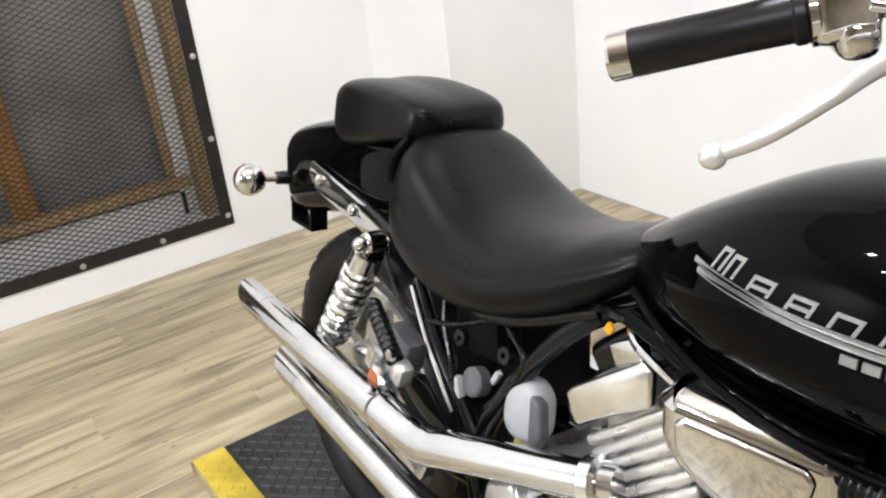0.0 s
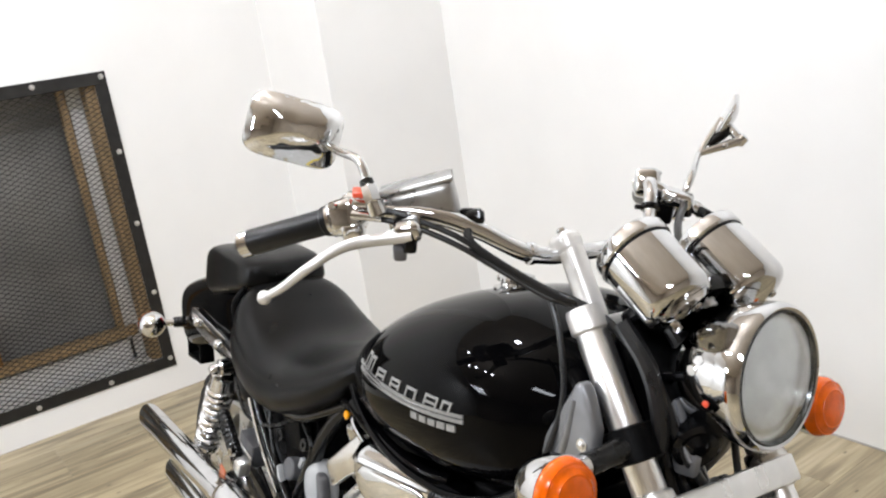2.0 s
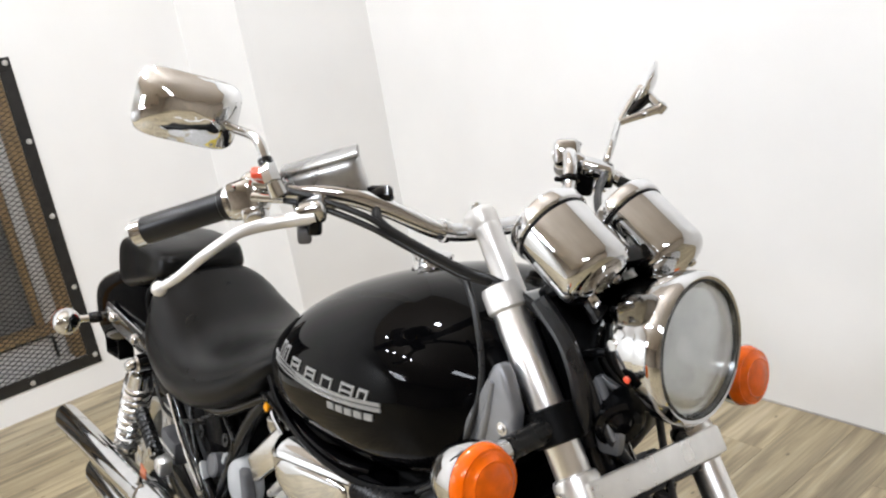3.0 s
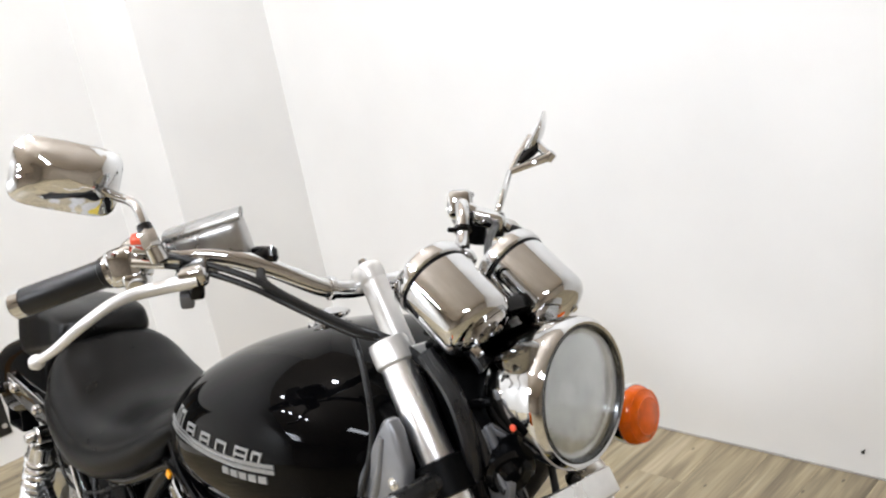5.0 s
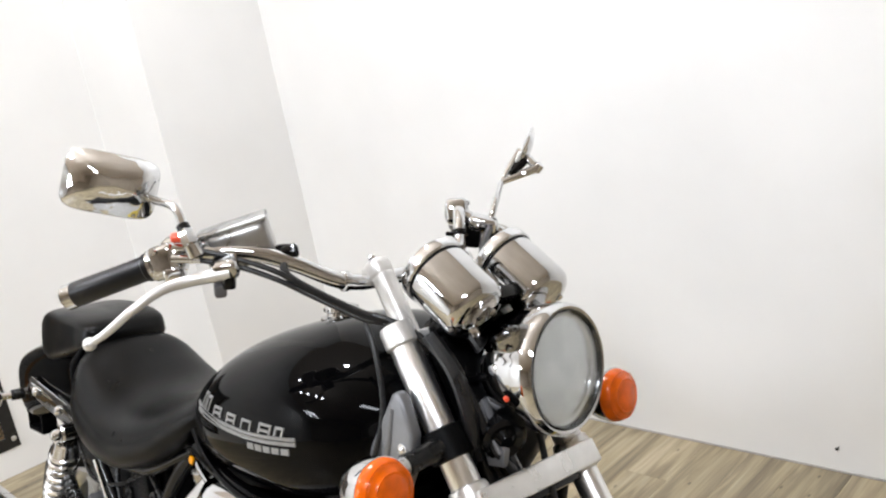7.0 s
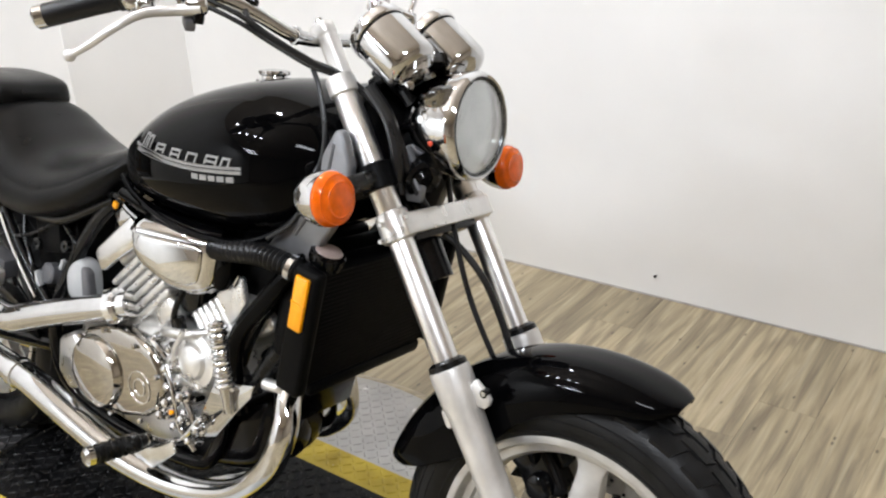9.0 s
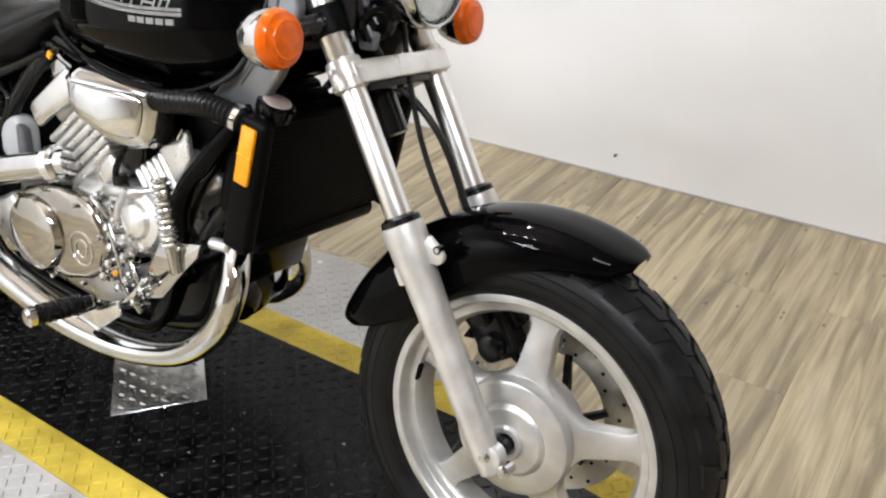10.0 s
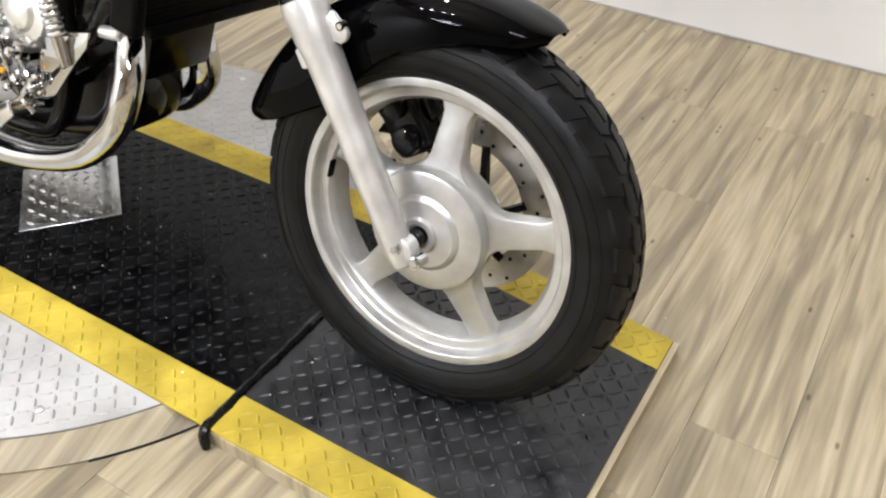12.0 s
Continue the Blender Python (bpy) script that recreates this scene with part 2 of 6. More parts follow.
def frames_along(pts):
    """Directions and a steady cross frame along a line of points."""
    pts = [Vector(p) for p in pts]
    out = []
    up = None
    for i, p in enumerate(pts):
        d = (pts[min(i + 1, len(pts) - 1)] - pts[max(i - 1, 0)]).normalized()
        if up is None:
            up = Vector((0, 0, 1)) if abs(d.z) < 0.9 else Vector((1, 0, 0))
        side = d.cross(up).normalized()
        up = side.cross(d).normalized()
        out.append((p, d, side, up))
    return out


def smooth_line(pts, steps=6):
    """Catmull-Rom through the points."""
    pts = [Vector(p) for p in pts]
    ext = [2 * pts[0] - pts[1]] + pts + [2 * pts[-1] - pts[-2]]
    out = []
    for i in range(1, len(ext) - 2):
        a, b, c, d = ext[i - 1:i + 3]
        for k in range(steps):
            t = k / steps
            out.append(0.5 * (2 * b + (c - a) * t + (2 * a - 5 * b + 4 * c - d) * t * t + (3 * b - a - 3 * c + d) * t ** 3))
    out.append(pts[-1])
    return out


def add_tube(bm, pts, radius, n=16, steps=6, caps=True):
    """A round tube along the points; radius a number or one for each given point."""
    line = smooth_line(pts, steps) if steps > 1 else [Vector(p) for p in pts]
    rs = [radius] * len(line) if not isinstance(radius, (list, tuple)) else list(np.interp(np.linspace(0, len(pts) - 1, len(line)), range(len(pts)), radius))
    rings = [[p + (side * math.cos(a) + up * math.sin(a)) * r for a in (2 * math.pi * k / n for k in range(n))]
             for (p, d, side, up), r in zip(frames_along(line), rs)]
    return add_rings(bm, rings, True, caps)


def tube(pts, radius, n=16, steps=6, caps=True):
    return add_tube(bmesh.new(), pts, radius, n, steps, caps)


def add_turned(bm, profile, origin, axis, n=48, closed=False):
    """Turns a profile of (distance along the axis, radius) about the axis."""
    axis = Vector(axis).normalized()
    ref = Vector((0, 0, 1)) if abs(axis.z) < 0.9 else Vector((1, 0, 0))
    u = axis.cross(ref).normalized()
    v = axis.cross(u)
    o = Vector(origin)
    rings = [[o + axis * h + (u * math.cos(a) + v * math.sin(a)) * max(r, 1e-4) for a in (2 * math.pi * k / n for k in range(n))] for h, r in profile]
    if closed:
        rings.append(rings[0])
        vs = [[bm.verts.new(p) for p in ring] for ring in rings[:-1]]
        vs.append(vs[0])
        for a, b in zip(vs, vs[1:]):
            for i in range(n):
                bm.faces.new((a[i], a[(i + 1) % n], b[(i + 1) % n], b[i]))
        return bm
    return add_rings(bm, rings)


def turned(profile, origin, axis, n=48, closed=False):
    return add_turned(bmesh.new(), profile, origin, axis, n, closed)


def add_box(bm, m, size, bevel=0.0, segments=2):
    """A box with rounded edges, of the given size, at the pose m."""
    b2 = bmesh.new()
    bmesh.ops.create_cube(b2, size=1, matrix=Matrix.Diagonal((*size, 1)))
    if bevel:
        bmesh.ops.bevel(b2, geom=b2.edges[:], offset=bevel, segments=segments, affect="EDGES", profile=0.5)
    b2.transform(m)
    me = bpy.data.meshes.new("tmp")
    b2.to_mesh(me)
    b2.free()
    bm.from_mesh(me)
    bpy.data.meshes.remove(me)
    return bm


def box(m, size, bevel=0.0, segments=2):
    return add_box(bmesh.new(), m, size, bevel, segments)


def add_prism(bm, outline, thickness, m, bevel=0.0, segments=2):
    """A plate of the given outline (x, y) and thickness (along z), edges rounded, at the pose m."""
    b2 = bmesh.new()
    vs = [b2.verts.new((x, y, -thickness / 2)) for x, y in outline]
    f = b2.faces.new(vs)
    ex = bmesh.ops.extrude_face_region(b2, geom=[f])
    bmesh.ops.translate(b2, verts=[g for g in ex["geom"] if isinstance(g, bmesh.types.BMVert)], vec=(0, 0, thickness))
    bmesh.ops.recalc_face_normals(b2, faces=b2.faces[:])
    if bevel:
        bmesh.ops.bevel(b2, geom=[e for e in b2.edges if e.calc_face_angle(0) > 0.6], offset=bevel, segments=segments, affect="EDGES", profile=0.5)
    b2.transform(m)
    me = bpy.data.meshes.new("tmp")
    b2.to_mesh(me)
    b2.free()
    bm.from_mesh(me)
    bpy.data.meshes.remove(me)
    return bm


def prism(outline, thickness, m, bevel=0.0, segments=2):
    return add_prism(bmesh.new(), outline, thickness, m, bevel, segments)


# a plate seen from the side: outline in (x, z), thickness along y
SIDE = pose(0, 0, 0, 90, 0, 0)


def side_plate(outline, y, thickness, bevel=0.0, segments=2):
    return prism([(x, z) for x, z in outline], thickness, Matrix.Translation((0, y, 0)) @ SIDE, bevel, segments)


def superring(x, w, zt, zb, p=2.4, n=48, tilt=0.0, yc=0.0, q=None):
    """A rounded cross-section at x: half width w, from zb to zt."""
    out = []
    zc, h = (zt + zb) / 2, (zt - zb) / 2
    for k in range(n):
        a = 2 * math.pi * k / n
        c, s = math.cos(a), math.sin(a)
        e = p if s >= 0 or q is None else q
        y = w * math.copysign(abs(c) ** (2 / e), c)
        z = h * math.copysign(abs(s) ** (2 / e), s)
        out.append(Vector((x + tilt * z, yc + y, zc + z)))
    return out


def resample(rows, n):
    """Smoothly fills a table of numbers to n rows along its first column."""
    rows = np.array(rows, float)
    t = np.linspace(0, len(rows) - 1, n)
    out = []
    for v in t:
        i = min(int(v), len(rows) - 2)
        f = v - i
        a, b, c, d = rows[max(i - 1, 0)], rows[i], rows[i + 1], rows[min(i + 2, len(rows) - 1)]
        out.append(0.5 * (2 * b + (c - a) * f + (2 * a - 5 * b + 4 * c - d) * f * f + (3 * b - a - 3 * c + d) * f ** 3))
    return out


# ---- the room ----
WX, WY, ROOF = -1.735, 1.595, 3.5
EX, EY = 5.2, -8.0
DECK = 0.03


def slab(name, a, b, mat, label, category="wall"):
    lo, hi = Vector(a), Vector(b)
    ob = part(name, box(Matrix.Translation((lo + hi) / 2), hi - lo), mat, None, "", False)
    return tagged(ob, label, category, kind="structure")


slab("wall_back", (WX, WY, 0), (EX, WY + 0.12, ROOF), WALL, "smooth white painted wall, scuffed low down")
# Two unseen walls added to close the room and shape the chrome's reflections.
slab("closing_wall_right", (EX, EY, 0), (EX + 0.12, WY + 0.12, ROOF), BACK_WALL, "plain brown wall added to close the unseen side")
slab("closing_wall_front", (WX - 0.12, EY - 0.12, 0), (EX + 0.12, EY, ROOF), BACK_WALL, "plain brown wall added to close the unseen side")
slab("ceiling", (WX - 0.3, EY - 0.12, ROOF), (EX + 0.12, WY + 0.12, ROOF + 0.1), CEILING, "plain dim ceiling", "ceiling")
slab("floor_base", (WX - 0.3, EY - 0.12, -0.1), (EX + 0.12, WY + 0.12, -0.004), GREY_PLASTIC, "dark screed under the planks", "floor")
# boxed-in column in the corner
slab("column_wall", (WX, 1.0, 0), (-1.19, WY, ROOF), WALL, "white boxed-in corner column", "wall")

# left wall with the opening behind the grille
GY0, GY1, GZ0, GZ1 = -1.12, 0.30, 0.115, 1.395
HOLE = 0.045
slab("wall_left", (WX - 0.12, GY1 - HOLE, 0), (WX, WY + 0.12, ROOF), WALL, "smooth white painted wall beside the grille")
slab("wall_left_far", (WX - 0.12, EY, 0), (WX, GY0 + HOLE, ROOF), WALL, "smooth white painted wall beside the grille")
slab("wall_left_low", (WX - 0.12, GY0 + HOLE, 0), (WX, GY1 - HOLE, GZ0 + HOLE), WALL, "white painted wall under the grille")
slab("wall_left_high", (WX - 0.12, GY0 + HOLE, GZ1 - HOLE), (WX, GY1 - HOLE, ROOF), WALL, "white painted wall over the grille")
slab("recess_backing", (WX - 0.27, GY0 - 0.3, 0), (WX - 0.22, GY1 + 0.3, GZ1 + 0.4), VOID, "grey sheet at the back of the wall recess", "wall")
slab("recess_side", (WX - 0.218, GY1 + 0.12, 0), (WX - 0.12, GY1 + 0.16, GZ1 + 0.4), WALL, "white side of the wall recess", "wall")
slab("recess_side_far", (WX - 0.218, GY0 - 0.16, 0), (WX - 0.12, GY0 - 0.12, GZ1 + 0.4), WALL, "white side of the wall recess", "wall")
slab("recess_top", (WX - 0.218, GY0 - 0.16, GZ1 + 0.3), (WX - 0.12, GY1 + 0.16, GZ1 + 0.34), WALL, "white top of the wall recess", "wall")
slab("recess_bottom", (WX - 0.218, GY0 - 0.16, 0), (WX - 0.12, GY1 + 0.16, 0.05), WALL, "white bottom of the wall recess", "wall")


# thin grey strip: shadowed gap at the walls' foot, put into a solid line
GAP_SHADE = material("grey_gap_shade", (0.42, 0.4, 0.38), 0.6, 0.0, 0.2, 20, 0.1, 100)
slab("gap_shade_back", (-1.19, WY - 0.004, 0.0005), (EX, WY - 0.0005, 0.006), GAP_SHADE, "thin grey strip standing in for the shadowed gap along the wall", "trim")
slab("gap_shade_column", (-1.19 + 0.0005, 1.0, 0.0005), (-1.19 + 0.004, WY - 0.005, 0.008), GAP_SHADE, "thin grey strip standing in for the shadowed gap along the column", "trim")


# ---- the grille in the left wall ----
def wall_grille():
    g = empty("wall_grille", Matrix.Translation((WX, (GY0 + GY1) / 2, GZ0)), "dark steel framed expanded-metal grille over wooden studs in the wall", "wall grille")
    W2, H = (GY1 - GY0) / 2, GZ1 - GZ0
    fw, ft = 0.05, 0.006
    for name, a, b in (("frame_bar", (-W2, 0), (W2, fw)), ("frame_bar", (-W2, H - fw), (W2, H)), ("frame_bar", (-W2, fw), (-W2 + fw, H - fw)), ("frame_bar", (W2 - fw, fw), (W2, H - fw))):
        part(name, box(Matrix.Translation((ft / 2, (a[0] + b[0]) / 2, (a[1] + b[1]) / 2)), (ft, b[0] - a[0], b[1] - a[1]), 0.0015, 1), GRILLE_STEEL, g)
    # bolts with washers
    spots = [(W2 - 0.02, H - 0.02 - k * 0.305) for k in range(5)] + [(-W2 + 0.02, H - 0.02 - k * 0.305) for k in range(5)]
    spots += [(W2 - 0.28 - k * 0.29, 0.02) for k in range(4)] + [(W2 - 0.28 - k * 0.29, H - 0.02) for k in range(4)]
    for y, z in spots:
        part("bolt", turned([(0, 0.011), (0.002, 0.011), (0.002, 0.007), (0.006, 0.006), (0.008, 0.003)], (ft, y, z), (1, 0, 0), 12), BOLT, g)
    # expanded metal: strands both ways, slightly twisted
    bm = bmesh.new()
    y0, y1, z0, z1 = -W2 + 0.03, W2 - 0.03, 0.03, H - 0.03
    pitch, rise = 0.04, 0.0195
    slope = rise / pitch
    n = int(((y1 - y0) + (z1 - z0) / slope) / pitch) + 2
    for way in (1, -1):
        for k in range(n):
            if way > 0:
                c = z0 - slope * (y0 + (k * pitch - (z1 - z0) / slope))
                f = lambda y: slope * y + c
            else:
                c = z0 + slope * (y0 + k * pitch)
                f = lambda y: -slope * y + c
            ys = sorted((min(max((z - c) / (slope * way), y0), y1) for z in (z0, z1)))
            if ys[1] - ys[0] < 0.01:
                continue
            p, q = Vector((-0.004 * way - 0.008, ys[0], f(ys[0]))), Vector((-0.004 * way - 0.008, ys[1], f(ys[1])))
            d = (q - p).normalized()
            s = d.cross(Vector((1, 0, 0))).normalized() * 0.0012
            t = Vector((0.0018, 0, 0))
            ring = lambda o: [o + s + t * 1.2, o + s * 0.6 - t, o - s - t * 1.2, o - s * 0.6 + t]
            add_rings(bm, [ring(p), ring(q)])
    mesh = part("expanded_metal", bm, GRILLE_STEEL, g, "dark expanded metal mesh", False)
    mesh["kind"] = "stuff"
    # wooden studs of the opening
    for y, w in ((W2 - fw - 0.012, 0.05), (-W2 + fw + 0.012, 0.05)):
        part("stud", box(Matrix.Translation((-0.068, y, H / 2)), (0.09, w, H - 2 * fw + 0.05), 0.003), STUD_WOOD, g, "pale rough-sawn wooden stud")
    for y, x, w, wood in ((0.03, -0.125, 0.085, AMBER_WOOD), (0.55, -0.135, 0.032, STUD_WOOD), (-0.5, -0.135, 0.032, STUD_WOOD)):
        part("stud", box(Matrix.Translation((x, y, H / 2 + 0.1)), (0.03, w, H - 0.2), 0.003), wood, g, "amber wooden stud behind the mesh")
    # white lining between the thin stud and the jamb
    part("lining", box(Matrix.Translation((-0.135, 0.62, H / 2)), (0.012, 0.1, H - 0.06), 0.002), WALL, g, "white lining board behind the mesh")
    part("lining", box(Matrix.Translation((-0.135, 0.0, 0.085)), (0.012, 2 * W2 - 0.24, 0.11), 0.002), WALL, g, "white lining board behind the mesh")
    part("rail", box(Matrix.Translation((-0.125, 0, 0.18)), (0.07, 2 * W2 - 0.2, 0.04), 0.003), STUD_WOOD, g, "dusty wooden sill behind the mesh")
    return g


wall_grille()


# ---- turntable, ramps and mat ----
DX, DY, DR = 0.755, -0.01, 0.645
MX0, MX1, MY0, MY1 = -0.515, 1.985, -0.332, 0.325
SEAM0, SEAM1 = DX - 0.655, DX + 0.655
BORDER = 0.082


def add_lug(bm, x, y, z, angle, length=0.0235, width=0.0062, height=0.0022):
    """One raised lug of a tread plate: a pointed, low bar."""
    c, s = math.cos(angle), math.sin(angle)
    low = [(-length / 2, 0), (-length / 5, -width / 2), (length / 5, -width / 2), (length / 2, 0), (length / 5, width / 2), (-length / 5, width / 2)]
    top = [(-length / 3.2, 0), (length / 3.2, 0)]
    v = [bm.verts.new((x + c * a - s * b, y + s * a + c * b, z)) for a, b in low]
    t = [bm.verts.new((x + c * a - s * b, y + s * a + c * b, z + height)) for a, b in top]
    for f in ((v[0], v[1], t[0]), (v[1], v[2], t[1], t[0]), (v[2], v[3], t[1]), (v[3], v[4], t[1]), (v[4], v[5], t[0], t[1]), (v[5], v[0], t[0])):
        bm.faces.new(f)


def lugs(inside, x0, x1, y0, y1, z, pitch=0.0225, turn=45):
    bm = bmesh.new()
    i = 0
    a = radians(turn)
    y = y0 + pitch / 2
    while y < y1:
        x = x0 + pitch / 2
        j = 0
        while x < x1:
            if inside(x, y):
                add_lug(bm, x, y, z, a if (i + j) % 2 else a + math.pi / 2)
            x += pitch
            j += 1
        y += pitch
        i += 1
    return bm


disc = empty("turntable", Matrix.Translation((DX, DY, 0)), "round turntable of bright steel tread plate with wood-look edge", "turntable")
part("disc", turned([(0.0, DR - 0.004), (DECK - 0.001, DR - 0.004), (DECK, DR - 0.006)], (0, 0, 0), (0, 0, 1), 128), PLATE, disc, "bright steel tread plate disc")
part("edge_ring", turned([(0.0, DR + 0.045), (0.004, DR + 0.046), (DECK - 0.004, DR + 0.006), (DECK - 0.003, DR - 0.002), (0.0, DR - 0.002)], (0, 0, 0), (0, 0, 1), 128, True), PLANK, disc, "sloping wood-look edge strip", True)
lug = part("raised_tread", lugs(lambda x, y: math.hypot(x, y) < DR - 0.015 and not (MY0 - DY - 0.01 < y < MY1 - DY + 0.01), -DR, DR, -DR, DR, DECK), PLATE, disc, "raised bright lugs", False)
lug["kind"] = "stuff"
for k in range(20):
    a = 2 * math.pi * (k + 0.35) / 20
    x, y = (DR - 0.055) * math.cos(a), (DR - 0.055) * math.sin(a)
    if not (MY0 - DY - 0.02 < y < MY1 - DY + 0.02):
        part("bolt", turned([(0, 0.008), (0.002, 0.0075), (0.0035, 0.004)], (x, y, DECK), (0, 0, 1), 12), BOLT, disc)


def band(name, x0, x1, lo0, lo1, hi0, hi1, h, mat, parent, label=""):
    """A flat strip from x0 to x1 whose two long edges may converge."""
    xm = (x0 + x1) / 2
    bm = bmesh.new()
    low = [bm.verts.new((x, y, 0)) for x, y in ((x0, lo0), (x1, lo1), (x1, hi1), (x0, hi0))]
    top = [bm.verts.new((x + (0.0012 if x < xm else -0.0012), y, h)) for x, y in ((x0, lo0), (x1, lo1), (x1, hi1), (x0, hi0))]
    bm.faces.new(low)
    bm.faces.new(top)
    for k in range(4):
        n = (k + 1) % 4
        bm.faces.new((low[k], low[n], top[n], top[k]))
    return part(name, bm, mat, parent, label, False)


def tread_mat(name, x0, x1, label, far0, far1, black):
    """One piece of the mat; its far edge runs from far0 to far1."""
    z0, z1 = DECK + 0.0005, DECK + 0.005
    o = empty(name, Matrix.Translation(((x0 + x1) / 2, 0, z0)), label, "floor mat", group="tread mats")
    xm = (x0 + x1) / 2
    a, b, c = x0 - xm, x1 - xm, MY0
    h = z1 - z0
    far = lambda x: far0 + (far1 - far0) * (x - a) / (b - a)
    band("centre_sheet", a, b, c + BORDER, c + BORDER, far0 - BORDER, far1 - BORDER, h, black, o, "black tread-patterned vinyl")
    band("border_strip", a, b, c, c, c + BORDER, c + BORDER, h, MAT_YELLOW, o, "yellow border strip, scuffed")
    band("border_strip", a, b, far0 - BORDER, far1 - BORDER, far0, far1, h, MAT_YELLOW, o, "yellow border strip, scuffed")
    ends = lambda x: a + 0.012 < x < b - 0.012
    mid = part("centre_tread", lugs(lambda x, y: c + BORDER + 0.009 < y < far(x) - BORDER - 0.009 and ends(x), a, b, c, MY1, h), black, o, "raised black lugs", False)
    edge = part("border_tread", lugs(lambda x, y: (c + 0.011 < y < c + BORDER - 0.009 or far(x) - BORDER + 0.009 < y < far(x) - 0.011) and ends(x), a, b, c, MY1, h), MAT_YELLOW, o, "raised yellow lugs", False)
    mid["kind"] = edge["kind"] = "stuff"
    return o


tread_mat("floor_mat", SEAM0 + 0.004, SEAM1 - 0.004, "black tread mat with yellow borders lying across the turntable", MY1, MY1, MAT_BLACK)
tread_mat("ramp_mat", SEAM1 + 0.004, MX1, "black tread mat with yellow borders on the front ramp", MY1 - 0.005, MY1 - 0.07, MAT_HAZED)
tread_mat("ramp_mat", MX0, SEAM0 - 0.004, "black tread mat with yellow borders on the rear ramp", MY1 - 0.07, MY1 - 0.005, MAT_HAZED)
for x0, x1, f0, f1 in ((SEAM1 + 0.003, MX1 + 0.012, MY1 - 0.003, MY1 - 0.07), (MX0 - 0.012, SEAM0 - 0.003, MY1 - 0.07, MY1 - 0.003)):
    xm = (x0 + x1) / 2
    r = empty("ramp_board", Matrix.Translation((xm, 0, 0)), "low wood-look board under the tread mat", "ramp", group="ramp boards")
    band("board", x0 - xm, x1 - xm, MY0 - 0.003, MY0 - 0.003, f0 + 0.003, f1 + 0.003, DECK, PLANK, r)
# dark rubber joint strip between mat pieces, folded over the deck's side
for x in (SEAM0, SEAM1):
    s = empty("joint_strip", Matrix.Translation((x, MY0, DECK)), "worn black rubber strip in the mat joint, folded over the edge", "rubber strip", group="mat joint strips")
    rng = random.Random(3)
    line = [(rng.uniform(-0.0012, 0.0012), MY1 - MY0 + 0.003 - k * (MY1 - MY0) / 40, 0.004 + rng.uniform(-0.0006, 0.001)) for k in range(40)]
    line += [(0, 0.004, 0.0045), (0.003, -0.010, -0.001), (0.007, -0.014, -0.02), (0.008, -0.015, -0.027)]
    bm = tube(line, [0.0092 + rng.uniform(-0.0016, 0.0014) for _ in line[:-3]] + [0.0094, 0.0084, 0.007], 8, 2)
    part("strip", bm, HOSE, s)
# shiny bare plate let into the mat under the engine
hp = empty("jack_plate", Matrix.Translation((0.722, -0.012, DECK + 0.0056)), "bare shiny steel tread plate lying on the black mat", "steel plate")
M = pose(0, 0, 0, 0, 0, 49.5)
part("plate", box(M @ Matrix.Translation((0, 0, 0.0015)), (0.2, 0.23, 0.003), 0.001, 1), PLATE_SHINY, hp, "", False)
bm = lugs(lambda x, y: True, -0.09, 0.09, -0.105, 0.105, 0.003)
bm.transform(M)
part("raised_tread", bm, PLATE_SHINY, hp, "raised steel lugs", False)["kind"] = "stuff"

nail = empty("wall_nail", Matrix.Translation((1.12, WY, 0.08)), "small dark steel nail in the white painted wall", "nail")
part("shank", tube([(0, 0.004, 0), (0, -0.014, 0.001)], 0.0022, 8, 1), GRILLE_STEEL, nail)
part("head", turned([(0, 0.005), (0.0015, 0.005), (0.002, 0.003)], (0, -0.014, 0.001), (0, -1, 0), 12), GRILLE_STEEL, nail)

# dark open joint along part of the turntable's edge
part("edge_gap", tube([((DR + 0.047) * math.cos(radians(a)), (DR + 0.047) * math.sin(radians(a)), 0.002) for a in range(-41, -25, 3)], 0.0022, 6, 2), RUBBER, disc, "dark open joint")
# crumbs of pale dirt
bm = bmesh.new()
rng = random.Random(11)
for k in range(70):
    r = rng.uniform(0.0006, 0.0018)
    add_box(bm, pose(rng.uniform(0.75, MX1 - 0.03), rng.uniform(MY0 + 0.02, MY1 - 0.02), DECK + 0.0052 + r / 2, 0, 0, rng.uniform(0, 180)), (r * rng.uniform(1, 2.4), r, r), 0.0, 1)
crumb_mesh = bpy.data.meshes.new("mat_crumbs")
bm.to_mesh(crumb_mesh)
bm.free()
crumb_mesh.materials.append(WALL)
crumbs = new("mat_crumbs", crumb_mesh)
tagged(crumbs, "tiny pale crumbs of dirt scattered on the black mat", "dirt", kind="stuff")


# ---- the motorcycle ----
# built upright in its own axes (x ahead, y to its left, z up from the ground), then leaned onto its stand
LEAN = 10.1
BIKE = pose(0, -0.056, DECK + 0.005, -LEAN, 0, 0)
bike = empty("motorcycle", BIKE, "black and chrome cruiser motorcycle parked leaning on the tread mat", "motorcycle")


def loft(rows, n, ring_n=48, p=2.4, q=None):
    """A body from rows of (x, half width, top, bottom, middle y)."""
    bm = bmesh.new()
    return add_rings(bm, [superring(r[0], r[1], r[2], r[3], p, ring_n, 0.0, r[4], q) for r in resample(rows, n)])


